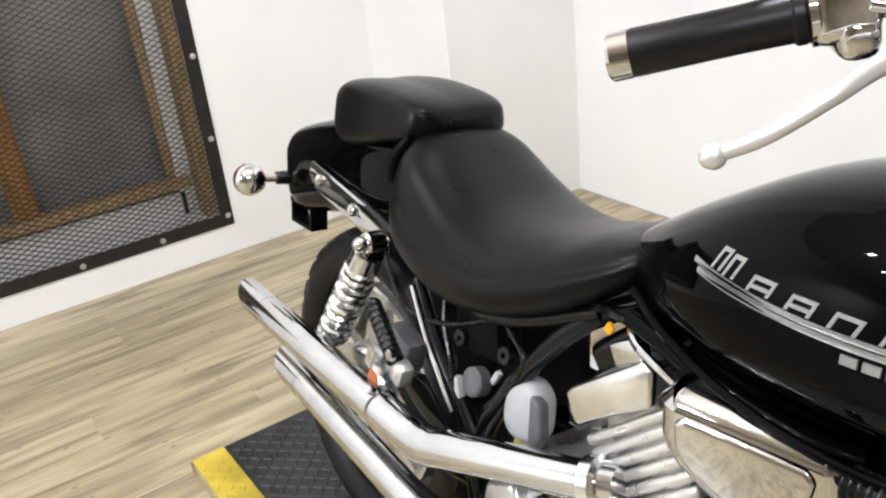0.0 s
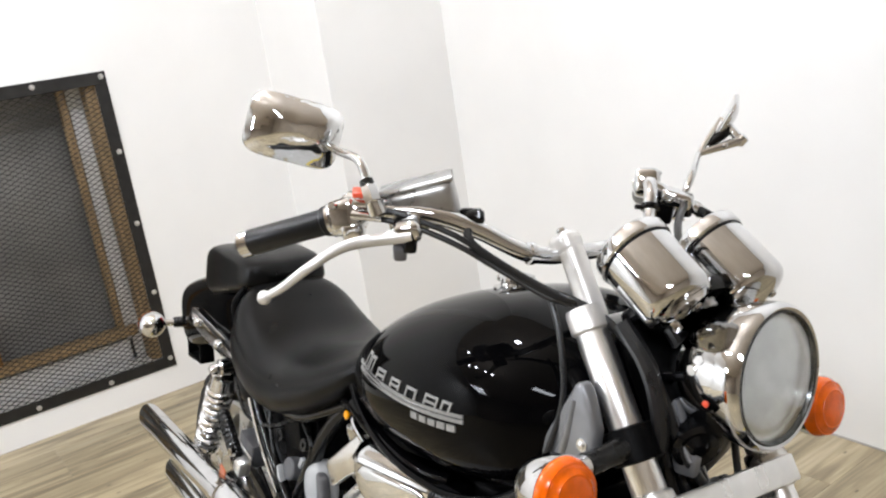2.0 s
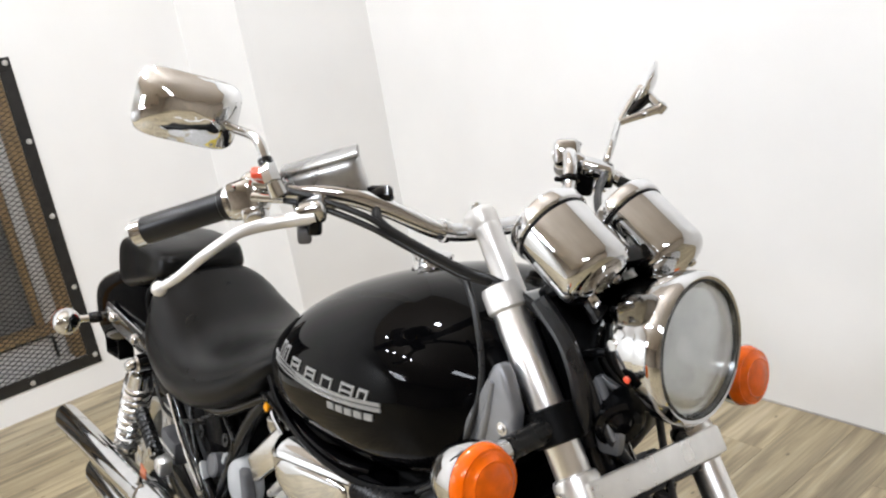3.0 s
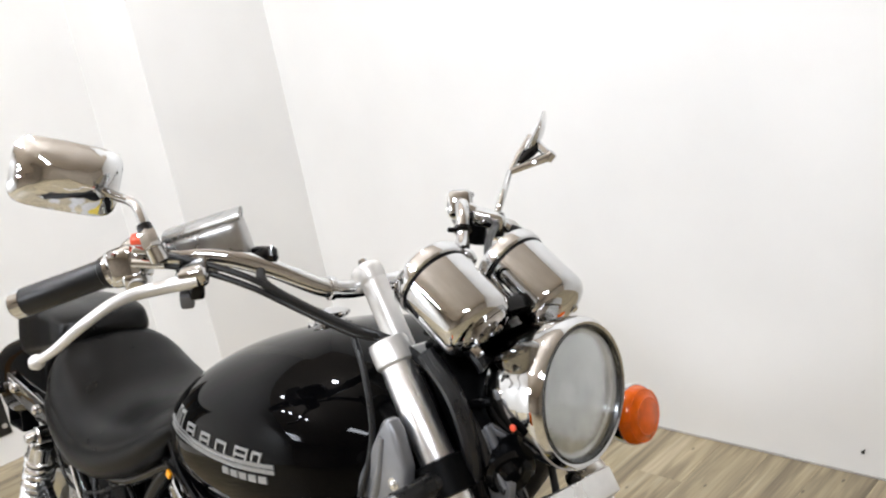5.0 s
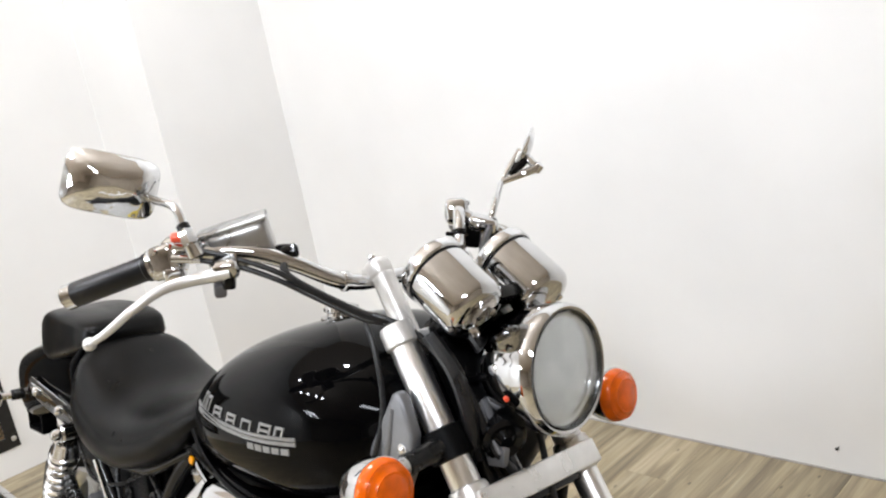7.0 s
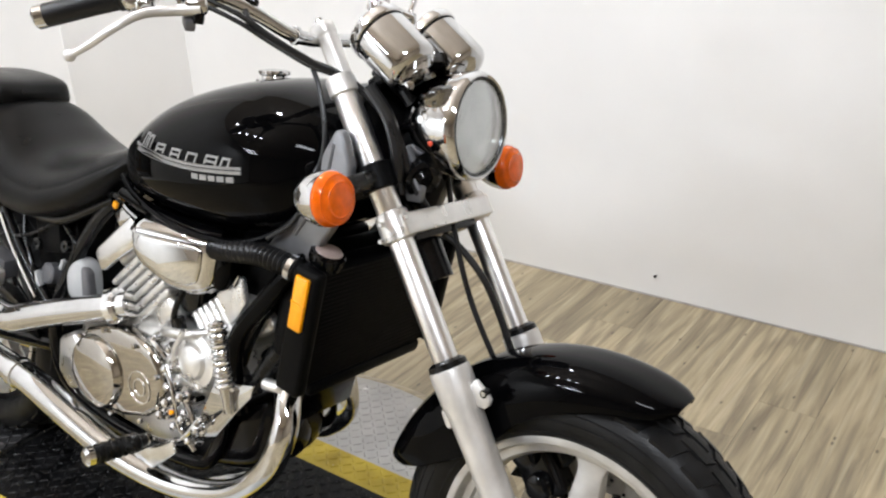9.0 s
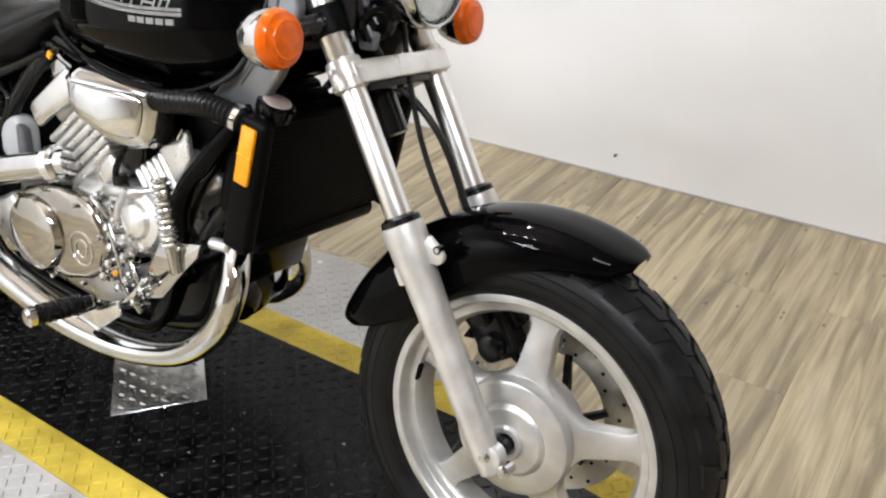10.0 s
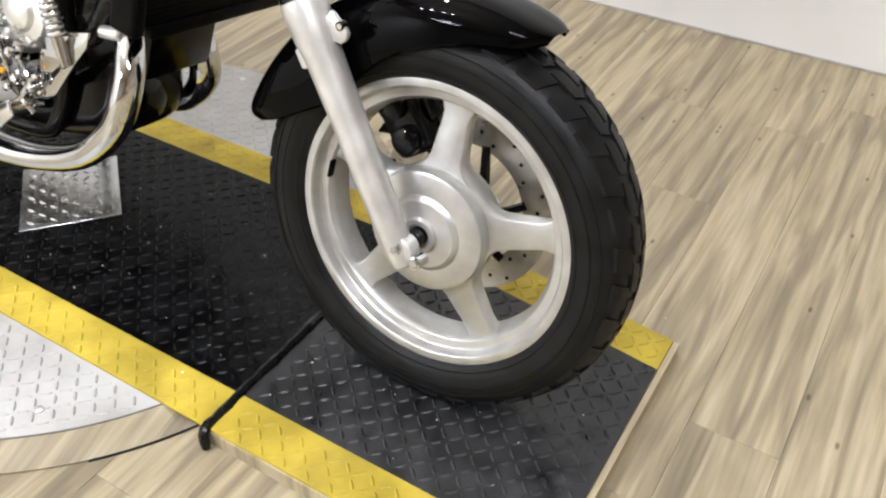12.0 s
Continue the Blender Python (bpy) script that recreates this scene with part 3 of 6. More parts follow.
def coil(p0, p1, radius, wire, turns, n=8):
    a, b = Vector(p0), Vector(p1)
    d = (b - a).normalized()
    u = d.cross(Vector((0, 1, 0))).normalized()
    v = d.cross(u)
    k = int(turns * 18)
    pts = [a + (b - a) * i / k + (u * math.cos(2 * math.pi * turns * i / k) + v * math.sin(2 * math.pi * turns * i / k)) * radius for i in range(k + 1)]
    return tube(pts, wire, n, 1)


def hexbolt(place, axis, r=0.007, parent=None, mat=None):
    return part("bolt", turned([(-0.004, r), (0.004, r), (0.006, r * 0.8)], place, axis, 8), mat or CHROME, parent or bike)


# ---- wheels ----
def tyre_mesh(centre, R, half, tread):
    bm = bmesh.new()
    prof = [(-half * 0.72, R * 0.735), (-half * 0.86, R * 0.76), (-half, R * 0.84), (-half * 0.97, R * 0.9), (-half * 0.8, R * 0.955), (-half * 0.5, R * 0.985), (-half * 0.2, R * 0.997), (0, R),
            (half * 0.2, R * 0.997), (half * 0.5, R * 0.985), (half * 0.8, R * 0.955), (half * 0.97, R * 0.9), (half, R * 0.84), (half * 0.86, R * 0.76), (half * 0.72, R * 0.735), (0, R * 0.73)]
    add_turned(bm, prof, centre, (0, 1, 0), 96, True)
    return bm


def tread_blocks(centre, R, half, count=34):
    """Raised tread: slanted blocks either side of a centre groove, following the crown."""
    bm = bmesh.new()
    cx, cy, cz = centre

    def crown(v):
        return R * (1 - 0.045 * abs(v / 0.8) ** 2.2)

    for k in range(count):
        a0 = 2 * math.pi * k / count
        for s in (-1, 1):
            for v0, v1, lag, span in ((0.05, 0.36, 0.0, 0.78), (0.42, 0.84, 0.45, 0.66)):
                rows = []
                for top in (1, 0):
                    for i in range(4):
                        v = v0 + (v1 - v0) * i / 3
                        for j in range(3):
                            a = a0 + (j / 2 * span + lag + 0.5 * v + (0.3 if s > 0 else 0)) * 2 * math.pi / count
                            r = crown(v) + (0.0035 if top else -0.002)
                            rows.append(bm.verts.new((cx + r * math.cos(a), cy + s * v * half, cz + r * math.sin(a))))
                at = lambda t, i, j: rows[t * 12 + i * 3 + j]
                for i in range(3):
                    for j in range(2):
                        bm.faces.new((at(0, i, j), at(0, i, j + 1), at(0, i + 1, j + 1), at(0, i + 1, j)))
                for i in range(3):
                    for j in (0, 2):
                        bm.faces.new((at(0, i, j), at(0, i + 1, j), at(1, i + 1, j), at(1, i, j)))
                for j in range(2):
                    for i in (0, 3):
                        bm.faces.new((at(0, i, j), at(0, i, j + 1), at(1, i, j + 1), at(1, i, j)))
    return bm


def sweep_spoke(centre, angle, r0, r1, w0, w1, y0, y1, t0, t1):
    """A cast spoke with a rounded face, wider at the hub and flared into the rim."""
    bm = bmesh.new()
    cx, cy, cz = centre
    d = Vector((math.cos(angle), 0, math.sin(angle)))
    s = Vector((-math.sin(angle), 0, math.cos(angle)))
    rings = []
    for k in range(13):
        f = k / 12
        flare = 0.85 * max(0, (f - 0.74) / 0.26) ** 2 + 0.75 * max(0, (0.26 - f) / 0.26) ** 2
        w = (w0 + (w1 - w0) * f) * (1 + flare)
        y = y0 + (y1 - y0) * f
        t = t0 + (t1 - t0) * f
        o = Vector(centre) + d * (r0 + (r1 - r0) * f)
        prof = [(-0.5, 0.34), (-0.47, 0.46), (-0.41, 0.5), (0.41, 0.5), (0.47, 0.46), (0.5, 0.34), (0.46, -0.3), (0.4, -0.5), (-0.4, -0.5), (-0.46, -0.3)]
        rings.append([o + s * (a * w) + Vector((0, y - b * t, 0)) for a, b in prof])
    return add_rings(bm, rings)


FW = (1.65, 0.0, 0.312)


def front_wheel():
    w = part("front_wheel", turned([(-0.062, 0.017), (-0.06, 0.02), (0.06, 0.02), (0.062, 0.017)], FW, (0, 1, 0), 24), STEEL, bike, "silver cast five-spoke front wheel")
    part("tyre", tyre_mesh(FW, 0.309, 0.062, True), RUBBER, w, "worn black road tyre")
    for r, y in ((0.2395, 0.0545), (0.262, 0.0618), (0.277, 0.0604)):
        for side in (-1, 1):
            part("sidewall_rib", turned([(-0.0008, r - 0.0016), (0.0014, r - 0.0008), (0.0014, r + 0.0008), (-0.0008, r + 0.0016)], (FW[0], side * y, FW[2]), (0, side, 0), 96, True), RUBBER, w)
    t = part("tread", tread_blocks(FW, 0.309, 0.062), RUBBER, w, "angled tread blocks", True, 30)
    t["kind"] = "stuff"
    rim = [(-0.046, 0.231), (-0.0475, 0.2265), (-0.0468, 0.2175), (-0.0445, 0.2155), (-0.03, 0.2125), (-0.0275, 0.2105), (-0.027, 0.1985), (-0.025, 0.1965), (-0.013, 0.1905), (0.018, 0.1895), (0.03, 0.2), (0.044, 0.214), (0.0475, 0.226), (0.046, 0.231), (0.04, 0.226), (0.0, 0.212), (-0.04, 0.226)]
    part("rim", turned(rim, FW, (0, 1, 0), 128, True), WHEEL_PAINT, w, "silver stepped rim", True, 25)
    hub = [(-0.07, 0.016), (-0.074, 0.019), (-0.074, 0.026), (-0.068, 0.029), (-0.067, 0.036), (-0.066, 0.053), (-0.063, 0.058), (-0.059, 0.061), (-0.0575, 0.089), (-0.055, 0.0945), (-0.046, 0.097), (-0.02, 0.098), (0.02, 0.09), (0.045, 0.07), (0.05, 0.03)]
    part("hub", turned(hub, FW, (0, 1, 0), 96), WHEEL_PAINT, w, "stepped silver hub", True, 25)
    for k in range(5):
        part("spoke", sweep_spoke(FW, radians(72 * k + 14), 0.084, 0.201, 0.058, 0.037, -0.018, -0.005, 0.038, 0.03), WHEEL_PAINT, w)
    disc_r = [(0.066, 0.102), (0.066, 0.148), (0.071, 0.148), (0.071, 0.102)]
    d = part("brake_disc", turned(disc_r, FW, (0, 1, 0), 96, True), ROTOR, w, "drilled steel brake disc", True, 25)
    for k in range(30):
        a = 2 * math.pi * k / 30
        for r in (0.115 + 0.012 * (k % 3),):
            part("drilling", turned([(-0.0004, 0.0032), (0.0058, 0.0032)], (FW[0] + r * math.cos(a), 0.0655, FW[2] + r * math.sin(a)), (0, 1, 0), 8), BLACK_METAL, d)
    for k in range(6):
        a = 2 * math.pi * k / 6 + 0.2
        p, q = ((FW[0] + r * math.cos(a + o), 0.066, FW[2] + r * math.sin(a + o)) for r, o in ((0.055, -0.25), (0.108, 0.1)))
        part("carrier_arm", tube([p, q], [0.009, 0.007], 8, 2), BLACK_METAL, w)
    part("balance_weight", box(pose(FW[0] - 0.192, -0.028, FW[2] + 0.03, 0, 10, 0), (0.006, 0.012, 0.03), 0.002), BLACK_PLASTIC, w, "black valve and wheel weight")
    return w


front_wheel()

RW = (-0.02, 0.0, 0.325)


def rear_wheel():
    w = part("rear_wheel", turned([(-0.09, 0.016), (-0.088, 0.02), (0.09, 0.02)], RW, (0, 1, 0), 24), STEEL, bike, "silver cast rear wheel")
    part("tyre", tyre_mesh(RW, 0.323, 0.075, True), RUBBER, w, "wide black rear tyre")
    part("tread", tread_blocks(RW, 0.323, 0.075, 30), RUBBER, w, "angled tread blocks", True, 30)["kind"] = "stuff"
    part("rim", turned([(-0.0581, 0.218), (-0.06, 0.21), (-0.05, 0.195), (-0.03, 0.18), (0.03, 0.18), (0.05, 0.195), (0.06, 0.21), (0.058, 0.218), (0, 0.2)], RW, (0, 1, 0), 96, True), ALU, w, "silver rim", True, 25)
    part("hub", turned([(-0.09, 0.03), (-0.085, 0.085), (-0.07, 0.095), (0.06, 0.095), (0.08, 0.04)], RW, (0, 1, 0), 64), CHROME_DULL, w, "polished drum hub")
    for k in range(5):
        part("spoke", sweep_spoke(RW, radians(72 * k + 20), 0.075, 0.19, 0.07, 0.05, -0.04, -0.03, 0.03, 0.026), ALU, w)


rear_wheel()

# ---- front fork ----
FX, FZ, FDX, FDZ = 1.638, 0.303, -0.506, 0.862
FD = Vector((FDX, 0, FDZ))
FN = Vector((FDZ, 0, -FDX))  # ahead of the legs


def on_fork(s, y, ahead=0.0):
    return Vector((FX, y, FZ)) + FD * s + FN * ahead


for y in (-0.105, 0.105):
    side = -1 if y < 0 else 1
    sl = part("fork_slider", turned([(-0.03, 0.012), (-0.026, 0.019), (0.0, 0.022), (0.05, 0.0232), (0.2, 0.0252), (0.29, 0.0275), (0.31, 0.0305), (0.355, 0.0325), (0.366, 0.0315), (0.37, 0.026)], on_fork(0, y), FD, 40), SILVER_PAINT, bike, "silver painted fork slider")
    part("dust_seal", turned([(0.366, 0.0275), (0.368, 0.0305), (0.376, 0.030), (0.381, 0.0215)], on_fork(0, y), FD, 32), HOSE, sl, "black dust seal")
    # axle clamp with its two bolts
    part("axle_clamp", turned([(-0.013, 0.016), (-0.011, 0.02), (0.011, 0.02), (0.013, 0.016)], (FW[0] - 0.004, y, FW[2] - 0.006), (0, 1, 0), 32), SILVER_PAINT, sl)
    part("axle_spacer", tube([(FW[0], y * 0.87, FW[2]), (FW[0], y * 0.6, FW[2])], 0.0155, 20, 1), BLACK_METAL, sl, "dark axle spacer")
    part("axle_end", turned([(-0.0145, 0.005), (-0.014, 0.009), (0.0, 0.01)], (FW[0] - 0.004, y, FW[2] - 0.006), (0, -side, 0), 20), SILVER_PAINT, sl, "axle end")
    for bx, bz in ((-0.008, -0.003), (0.026, -0.014)):
        part("pinch_bolt", turned([(-0.012, 0.010), (0.012, 0.010), (0.013, 0.006), (0.018, 0.005)], (FW[0] + bx, y + side * 0.006, FW[2] + bz), (0, side, 0.15), 12), CHROME, sl, "pinch bolt")
    # fender and caliper lugs
    lugm = bmesh.new()
    add_prism(lugm, [(-0.02, -0.018), (0.008, -0.016), (0.019, -0.010), (0.022, 0.0), (0.019, 0.009), (0.008, 0.013), (-0.02, 0.016)], 0.01, Matrix.Translation(on_fork(0.315, y, 0.038)) @ pose(0, 0, 0, 0, 30, 0) @ SIDE, 0.003)
    part("mounting_lug", lugm, SILVER_PAINT, sl)
    part("lug_hole", turned([(-0.0058, 0.0065), (0.0058, 0.0065)], on_fork(0.316, y, 0.048), (0, 1, 0), 16), BLACK_METAL, sl, "dark hole in the lug")
    part("lug_bolt", turned([(-0.0066, 0.0042), (0.0066, 0.0042)], on_fork(0.316, y, 0.048), (0, 1, 0), 12), CHROME, sl, "bright bolt in the lug")
    part("rear_lug", box(Matrix.Translation(on_fork(0.295, y, -0.032)) @ pose(0, 0, 0, 0, -30, 0), (0.014, 0.02, 0.03), 0.004), SILVER_PAINT, sl)
    part("fork_tube", turned([(0.36, 0.0198), (0.835, 0.0198), (0.838, 0.018), (0.839, 0.006)], on_fork(0, y), FD, 40), STEEL, bike, "polished fork tube")
    part("fork_shroud", turned([(0.62, 0.02), (0.621, 0.0207), (0.80, 0.0207), (0.801, 0.02)], on_fork(0, y), FD, 40), STEEL, bike, "chrome fork tube cover")
    part("upper_clamp", turned([(0.812, 0.0205), (0.815, 0.0238), (0.838, 0.0238), (0.843, 0.0218), (0.844, 0.004)], on_fork(0, y), FD, 32), SILVER_PAINT, bike, "aluminium upper fork clamp")
    part("signal_collar", turned([(0.655, 0.0245), (0.657, 0.0285), (0.695, 0.0285), (0.697, 0.0245)], on_fork(0, y), FD, 32), BLACK_PLASTIC, bike, "black rubber signal collar")
    part("lower_clamp", turned([(0.572, 0.0215), (0.575, 0.0262), (0.612, 0.0268), (0.618, 0.025), (0.62, 0.021)], on_fork(0, y), FD, 32), ALU_BRUSHED, bike, "aluminium lower fork clamp")
    hexbolt(on_fork(0.581, y + side * 0.027, -0.012), (0, side, 0), 0.0045)
    hexbolt(on_fork(0.604, y + side * 0.027, 0.0), (0, side, 0), 0.0045)
part("lower_bridge", box(Matrix.Translation(on_fork(0.592, 0, 0.026)) @ pose(0, 0, 0, 0, -30, 0), (0.012, 0.235, 0.034), 0.004), ALU_BRUSHED, bike, "brushed aluminium lower bridge bar")
part("lower_yoke", box(Matrix.Translation(on_fork(0.58, 0, -0.012)) @ pose(0, 0, 0, 0, -30, 0), (0.05, 0.17, 0.03), 0.006), BLACK_METAL, bike, "black lower yoke")
part("upper_yoke", box(Matrix.Translation(on_fork(0.815, 0, -0.012)) @ pose(0, 0, 0, 0, -30, 0), (0.055, 0.175, 0.026), 0.006), ALU_BRUSHED, bike, "aluminium upper yoke")
part("steering_head", tube([on_fork(0.5, 0, -0.045), on_fork(0.8, 0, -0.045)], 0.03, 24, 1), BLACK_METAL, bike, "black steering head")


# ---- front fender ----
def shell_arc(centre, a0, a1, rows, mat, name, label, n=44, m=22, thick=0.003):
    """A curved fender: rows of (fraction, radius, half width, skirt depth)."""
    bm = bmesh.new()
    data = resample(rows, n)
    layers = []
    for off in (0, -thick):
        grid = []
        for k, (f, R, w, depth) in enumerate(data):
            a = radians(a0 + (a1 - a0) * f)
            line = []
            for j in range(m):
                ph = math.pi * j / (m - 1)
                c, s = math.cos(ph), math.sin(ph)
                y = (w + off) * math.copysign(abs(c) ** 0.62, c)
                r = R + off - depth * (1 - abs(s) ** 0.75)
                line.append(bm.verts.new((centre[0] + r * math.cos(a), centre[1] + y, centre[2] + r * math.sin(a))))
            grid.append(line)
        layers.append(grid)
    for grid in layers:
        for a, b in zip(grid, grid[1:]):
            for j in range(m - 1):
                bm.faces.new((a[j], a[j + 1], b[j + 1], b[j]))
    o, i = layers
    for k in range(n - 1):
        for j in (0, m - 1):
            bm.faces.new((o[k][j], o[k + 1][j], i[k + 1][j], i[k][j]))
    for k in (0, n - 1):
        for j in range(m - 1):
            bm.faces.new((o[k][j], o[k][j + 1], i[k][j + 1], i[k][j]))
    return part(name, bm, mat, bike, label, True, 40)


shell_arc(FW, 67, 169, [(0, 0.352, 0.03, 0.012), (0.05, 0.352, 0.06, 0.03), (0.2, 0.353, 0.074, 0.06), (0.4, 0.354, 0.078, 0.092), (0.55, 0.354, 0.079, 0.115), (0.7, 0.354, 0.079, 0.118), (0.86, 0.357, 0.077, 0.085), (0.95, 0.361, 0.062, 0.045), (1.0, 0.364, 0.02, 0.01)], BLACK_PAINT, "front_fender", "glossy black front fender")
cal = part("caliper", box(pose(1.545, 0.06, 0.43, 0, -35, 0), (0.075, 0.07, 0.115), 0.014, 3), BLACK_METAL, bike, "black brake caliper")
for k in (-1, 1):
    part("piston_boss", turned([(0, 0.024), (0.012, 0.023), (0.016, 0.016)], (1.545 - k * 0.016, 0.024, 0.43 + k * 0.024), (0, -1, 0), 20), BLACK_METAL, cal)
part("caliper_bracket", side_plate([(1.49, 0.39), (1.53, 0.47), (1.6, 0.485), (1.605, 0.46), (1.56, 0.4)], 0.05, 0.01, 0.003), BLACK_METAL, cal, "black caliper bracket")

# ---- headlight ----
HL, HN = Vector((1.39, 0.018, 0.968)), Vector((0.998, 0.045, 0.05)).normalized()
K = 0.89
prof = lambda rows: [(h * 0.95, r * K) for h, r in rows]
hl = part("headlight", turned(prof([(-0.125, 0.012), (-0.122, 0.03), (-0.114, 0.056), (-0.098, 0.075), (-0.07, 0.0862), (-0.035, 0.0905), (-0.012, 0.091), (-0.01, 0.085), (-0.03, 0.083), (-0.085, 0.06), (-0.105, 0.02)]), HL, HN, 64), CHROME, bike, "chrome headlight with a clear glass lens")
part("rim", turned(prof([(-0.026, 0.0895), (-0.024, 0.0945), (-0.008, 0.0965), (0.004, 0.0955), (0.010, 0.0905), (0.008, 0.0855), (-0.004, 0.0865), (-0.012, 0.0885)]), HL, HN, 64, True), CHROME, hl, "chrome headlight rim")
part("lens_seal", turned(prof([(0.0085, 0.0858), (0.0098, 0.0858), (0.01, 0.0846), (0.0085, 0.0843)]), HL, HN, 64, True), BLACK_METAL, hl, "dark seal round the glass")
part("reflector_ring", turned(prof([(-0.004, 0.0805), (-0.002, 0.0805), (-0.004, 0.0745), (-0.014, 0.0735)]), HL, HN, 64), CHROME_DULL, hl, "stepped ring inside the lamp")
part("reflector", turned(prof([(-0.06, 0.004), (-0.058, 0.02), (-0.05, 0.04), (-0.035, 0.06), (-0.012, 0.083), (-0.014, 0.0845), (-0.04, 0.062), (-0.062, 0.022), (-0.066, 0.004)]), HL, HN, 64), REFLECTOR, hl, "bright reflector bowl")
part("bulb_shield", turned(prof([(-0.056, 0.013), (-0.026, 0.0165), (-0.018, 0.0155), (-0.013, 0.011), (-0.011, 0.003)]), HL, HN, 32), CHROME, hl, "bulb shield")
part("bulb_stem", tube([HL + HN * -0.03 + Vector((0, -0.058, -0.004)), HL + HN * -0.022 + Vector((0, -0.03, -0.002)), HL + HN * -0.02], [0.004, 0.0065, 0.0075], 14, 3), CHROME, hl, "bright bulb shield arm")
lens = part("lens", turned(prof([(-0.002, 0.0868), (0.004, 0.0855), (0.010, 0.075), (0.016, 0.05), (0.019, 0.02), (0.0195, 0.001), (0.0165, 0.001), (0.0155, 0.02), (0.0125, 0.05), (0.0065, 0.074), (0.0, 0.084)]), HL, HN, 64), GLASS, hl, "clear glass lens")
lens.visible_shadow = False
part("bulb_tip", turned(prof([(-0.012, 0.0035), (-0.006, 0.0034), (-0.003, 0.001)]), HL, HN, 12), BLACK_METAL, hl, "dark bulb tip")
for y in (-0.08, 0.08):
    part("bracket_bolt", turned([(-0.01, 0.008), (0.002, 0.008), (0.004, 0.006)], HL + Vector((-0.05, y * 0.96, 0.01)), (0, y, 0), 16), CHROME, hl)
    part("headlight_ear", tube([HL + Vector((-0.06, y * 0.95, 0)), HL + Vector((-0.1, y * 1.02, -0.02)), on_fork(0.64, y * 0.95, 0.01)], [0.006, 0.006, 0.007], 10, 4), BLACK_METAL, bike, "black headlight bracket")
part("idiot_light", turned([(0, 0.004), (0.002, 0.004), (0.003, 0.002)], HL + Vector((-0.03, -0.078, -0.024)), (0, -1, -0.2), 12), RED, hl, "small red side reflector")

# ---- instruments ----
for y, r, gx in ((-0.068, 0.0455, 1.249), (0.058, 0.0435, 1.257)):
    g0 = Vector((gx, y, 1.105))
    ax = Vector((0.82, 0, -0.57)).normalized()
    g = part("gauge", turned([(-0.004, r * 0.9), (-0.004, r), (0.0, r * 1.06), (0.012, r * 1.06), (0.014, r), (0.086, r * 0.985), (0.092, r * 0.95), (0.097, r * 0.85), (0.1005, r * 0.66), (0.103, r * 0.3)], g0, ax, 56), CHROME, bike, "chrome instrument cup")
    part("dial", turned([(-0.0035, r * 0.88), (-0.003, 0.001)], g0, ax, 32), BLACK_PLASTIC, g, "dark dial")
    part("band", turned([(0.0145, r * 1.005), (0.0145, r * 1.015), (0.018, r * 1.015), (0.018, r * 1.0)], g0, ax, 48), BLACK_PLASTIC, g, "thin dark seam")
    for k in range(3):
        hexbolt(g0 + ax * 0.098 + Vector((0, math.cos(k * 2.1) * r * 0.5, math.sin(k * 2.1) * r * 0.5)), ax, 0.006)
part("gauge_bracket", box(pose(1.29, 0, 1.045, 0, -35, 0), (0.09, 0.17, 0.02), 0.006), BLACK_METAL, bike, "black instrument bracket")
part("ignition_lock", turned([(0, 0.018), (0.05, 0.018), (0.055, 0.014)], (1.255, 0.0, 1.06), (-0.5, 0, 0.85), 24), CHROME_DULL, bike, "ignition lock")


# ---- handlebar and controls ----
RIGHT_BAR = ((1.136, 0.0, 1.081), (1.136, -0.065, 1.081), (1.134, -0.095, 1.082), (1.126, -0.13, 1.09), (1.102, -0.18, 1.118), (1.07, -0.228, 1.138), (1.018, -0.28, 1.141), (0.972, -0.318, 1.127), (0.884, -0.386, 1.094))
# the fork is turned a little, so the left half lies further back
LEFT_BAR = ((1.136, 0.0, 1.081), (1.136, 0.065, 1.081), (1.126, 0.1, 1.08), (1.1, 0.14, 1.078), (1.06, 0.18, 1.083), (1.037, 0.205, 1.105), (1.026, 0.219, 1.131), (1.004, 0.24, 1.146), (0.96, 0.281, 1.137), (0.878, 0.364, 1.108))
SWING = Matrix.Translation((1.21, 0, 0)) @ pose(0, 0, 0, 0, 0, 4) @ Matrix.Translation((-1.21, 0, 0))


def steer(p, s):
    """A place on the controls: those of the left half swing back with the bar."""
    return SWING @ Vector(p) if s > 0 else Vector(p)


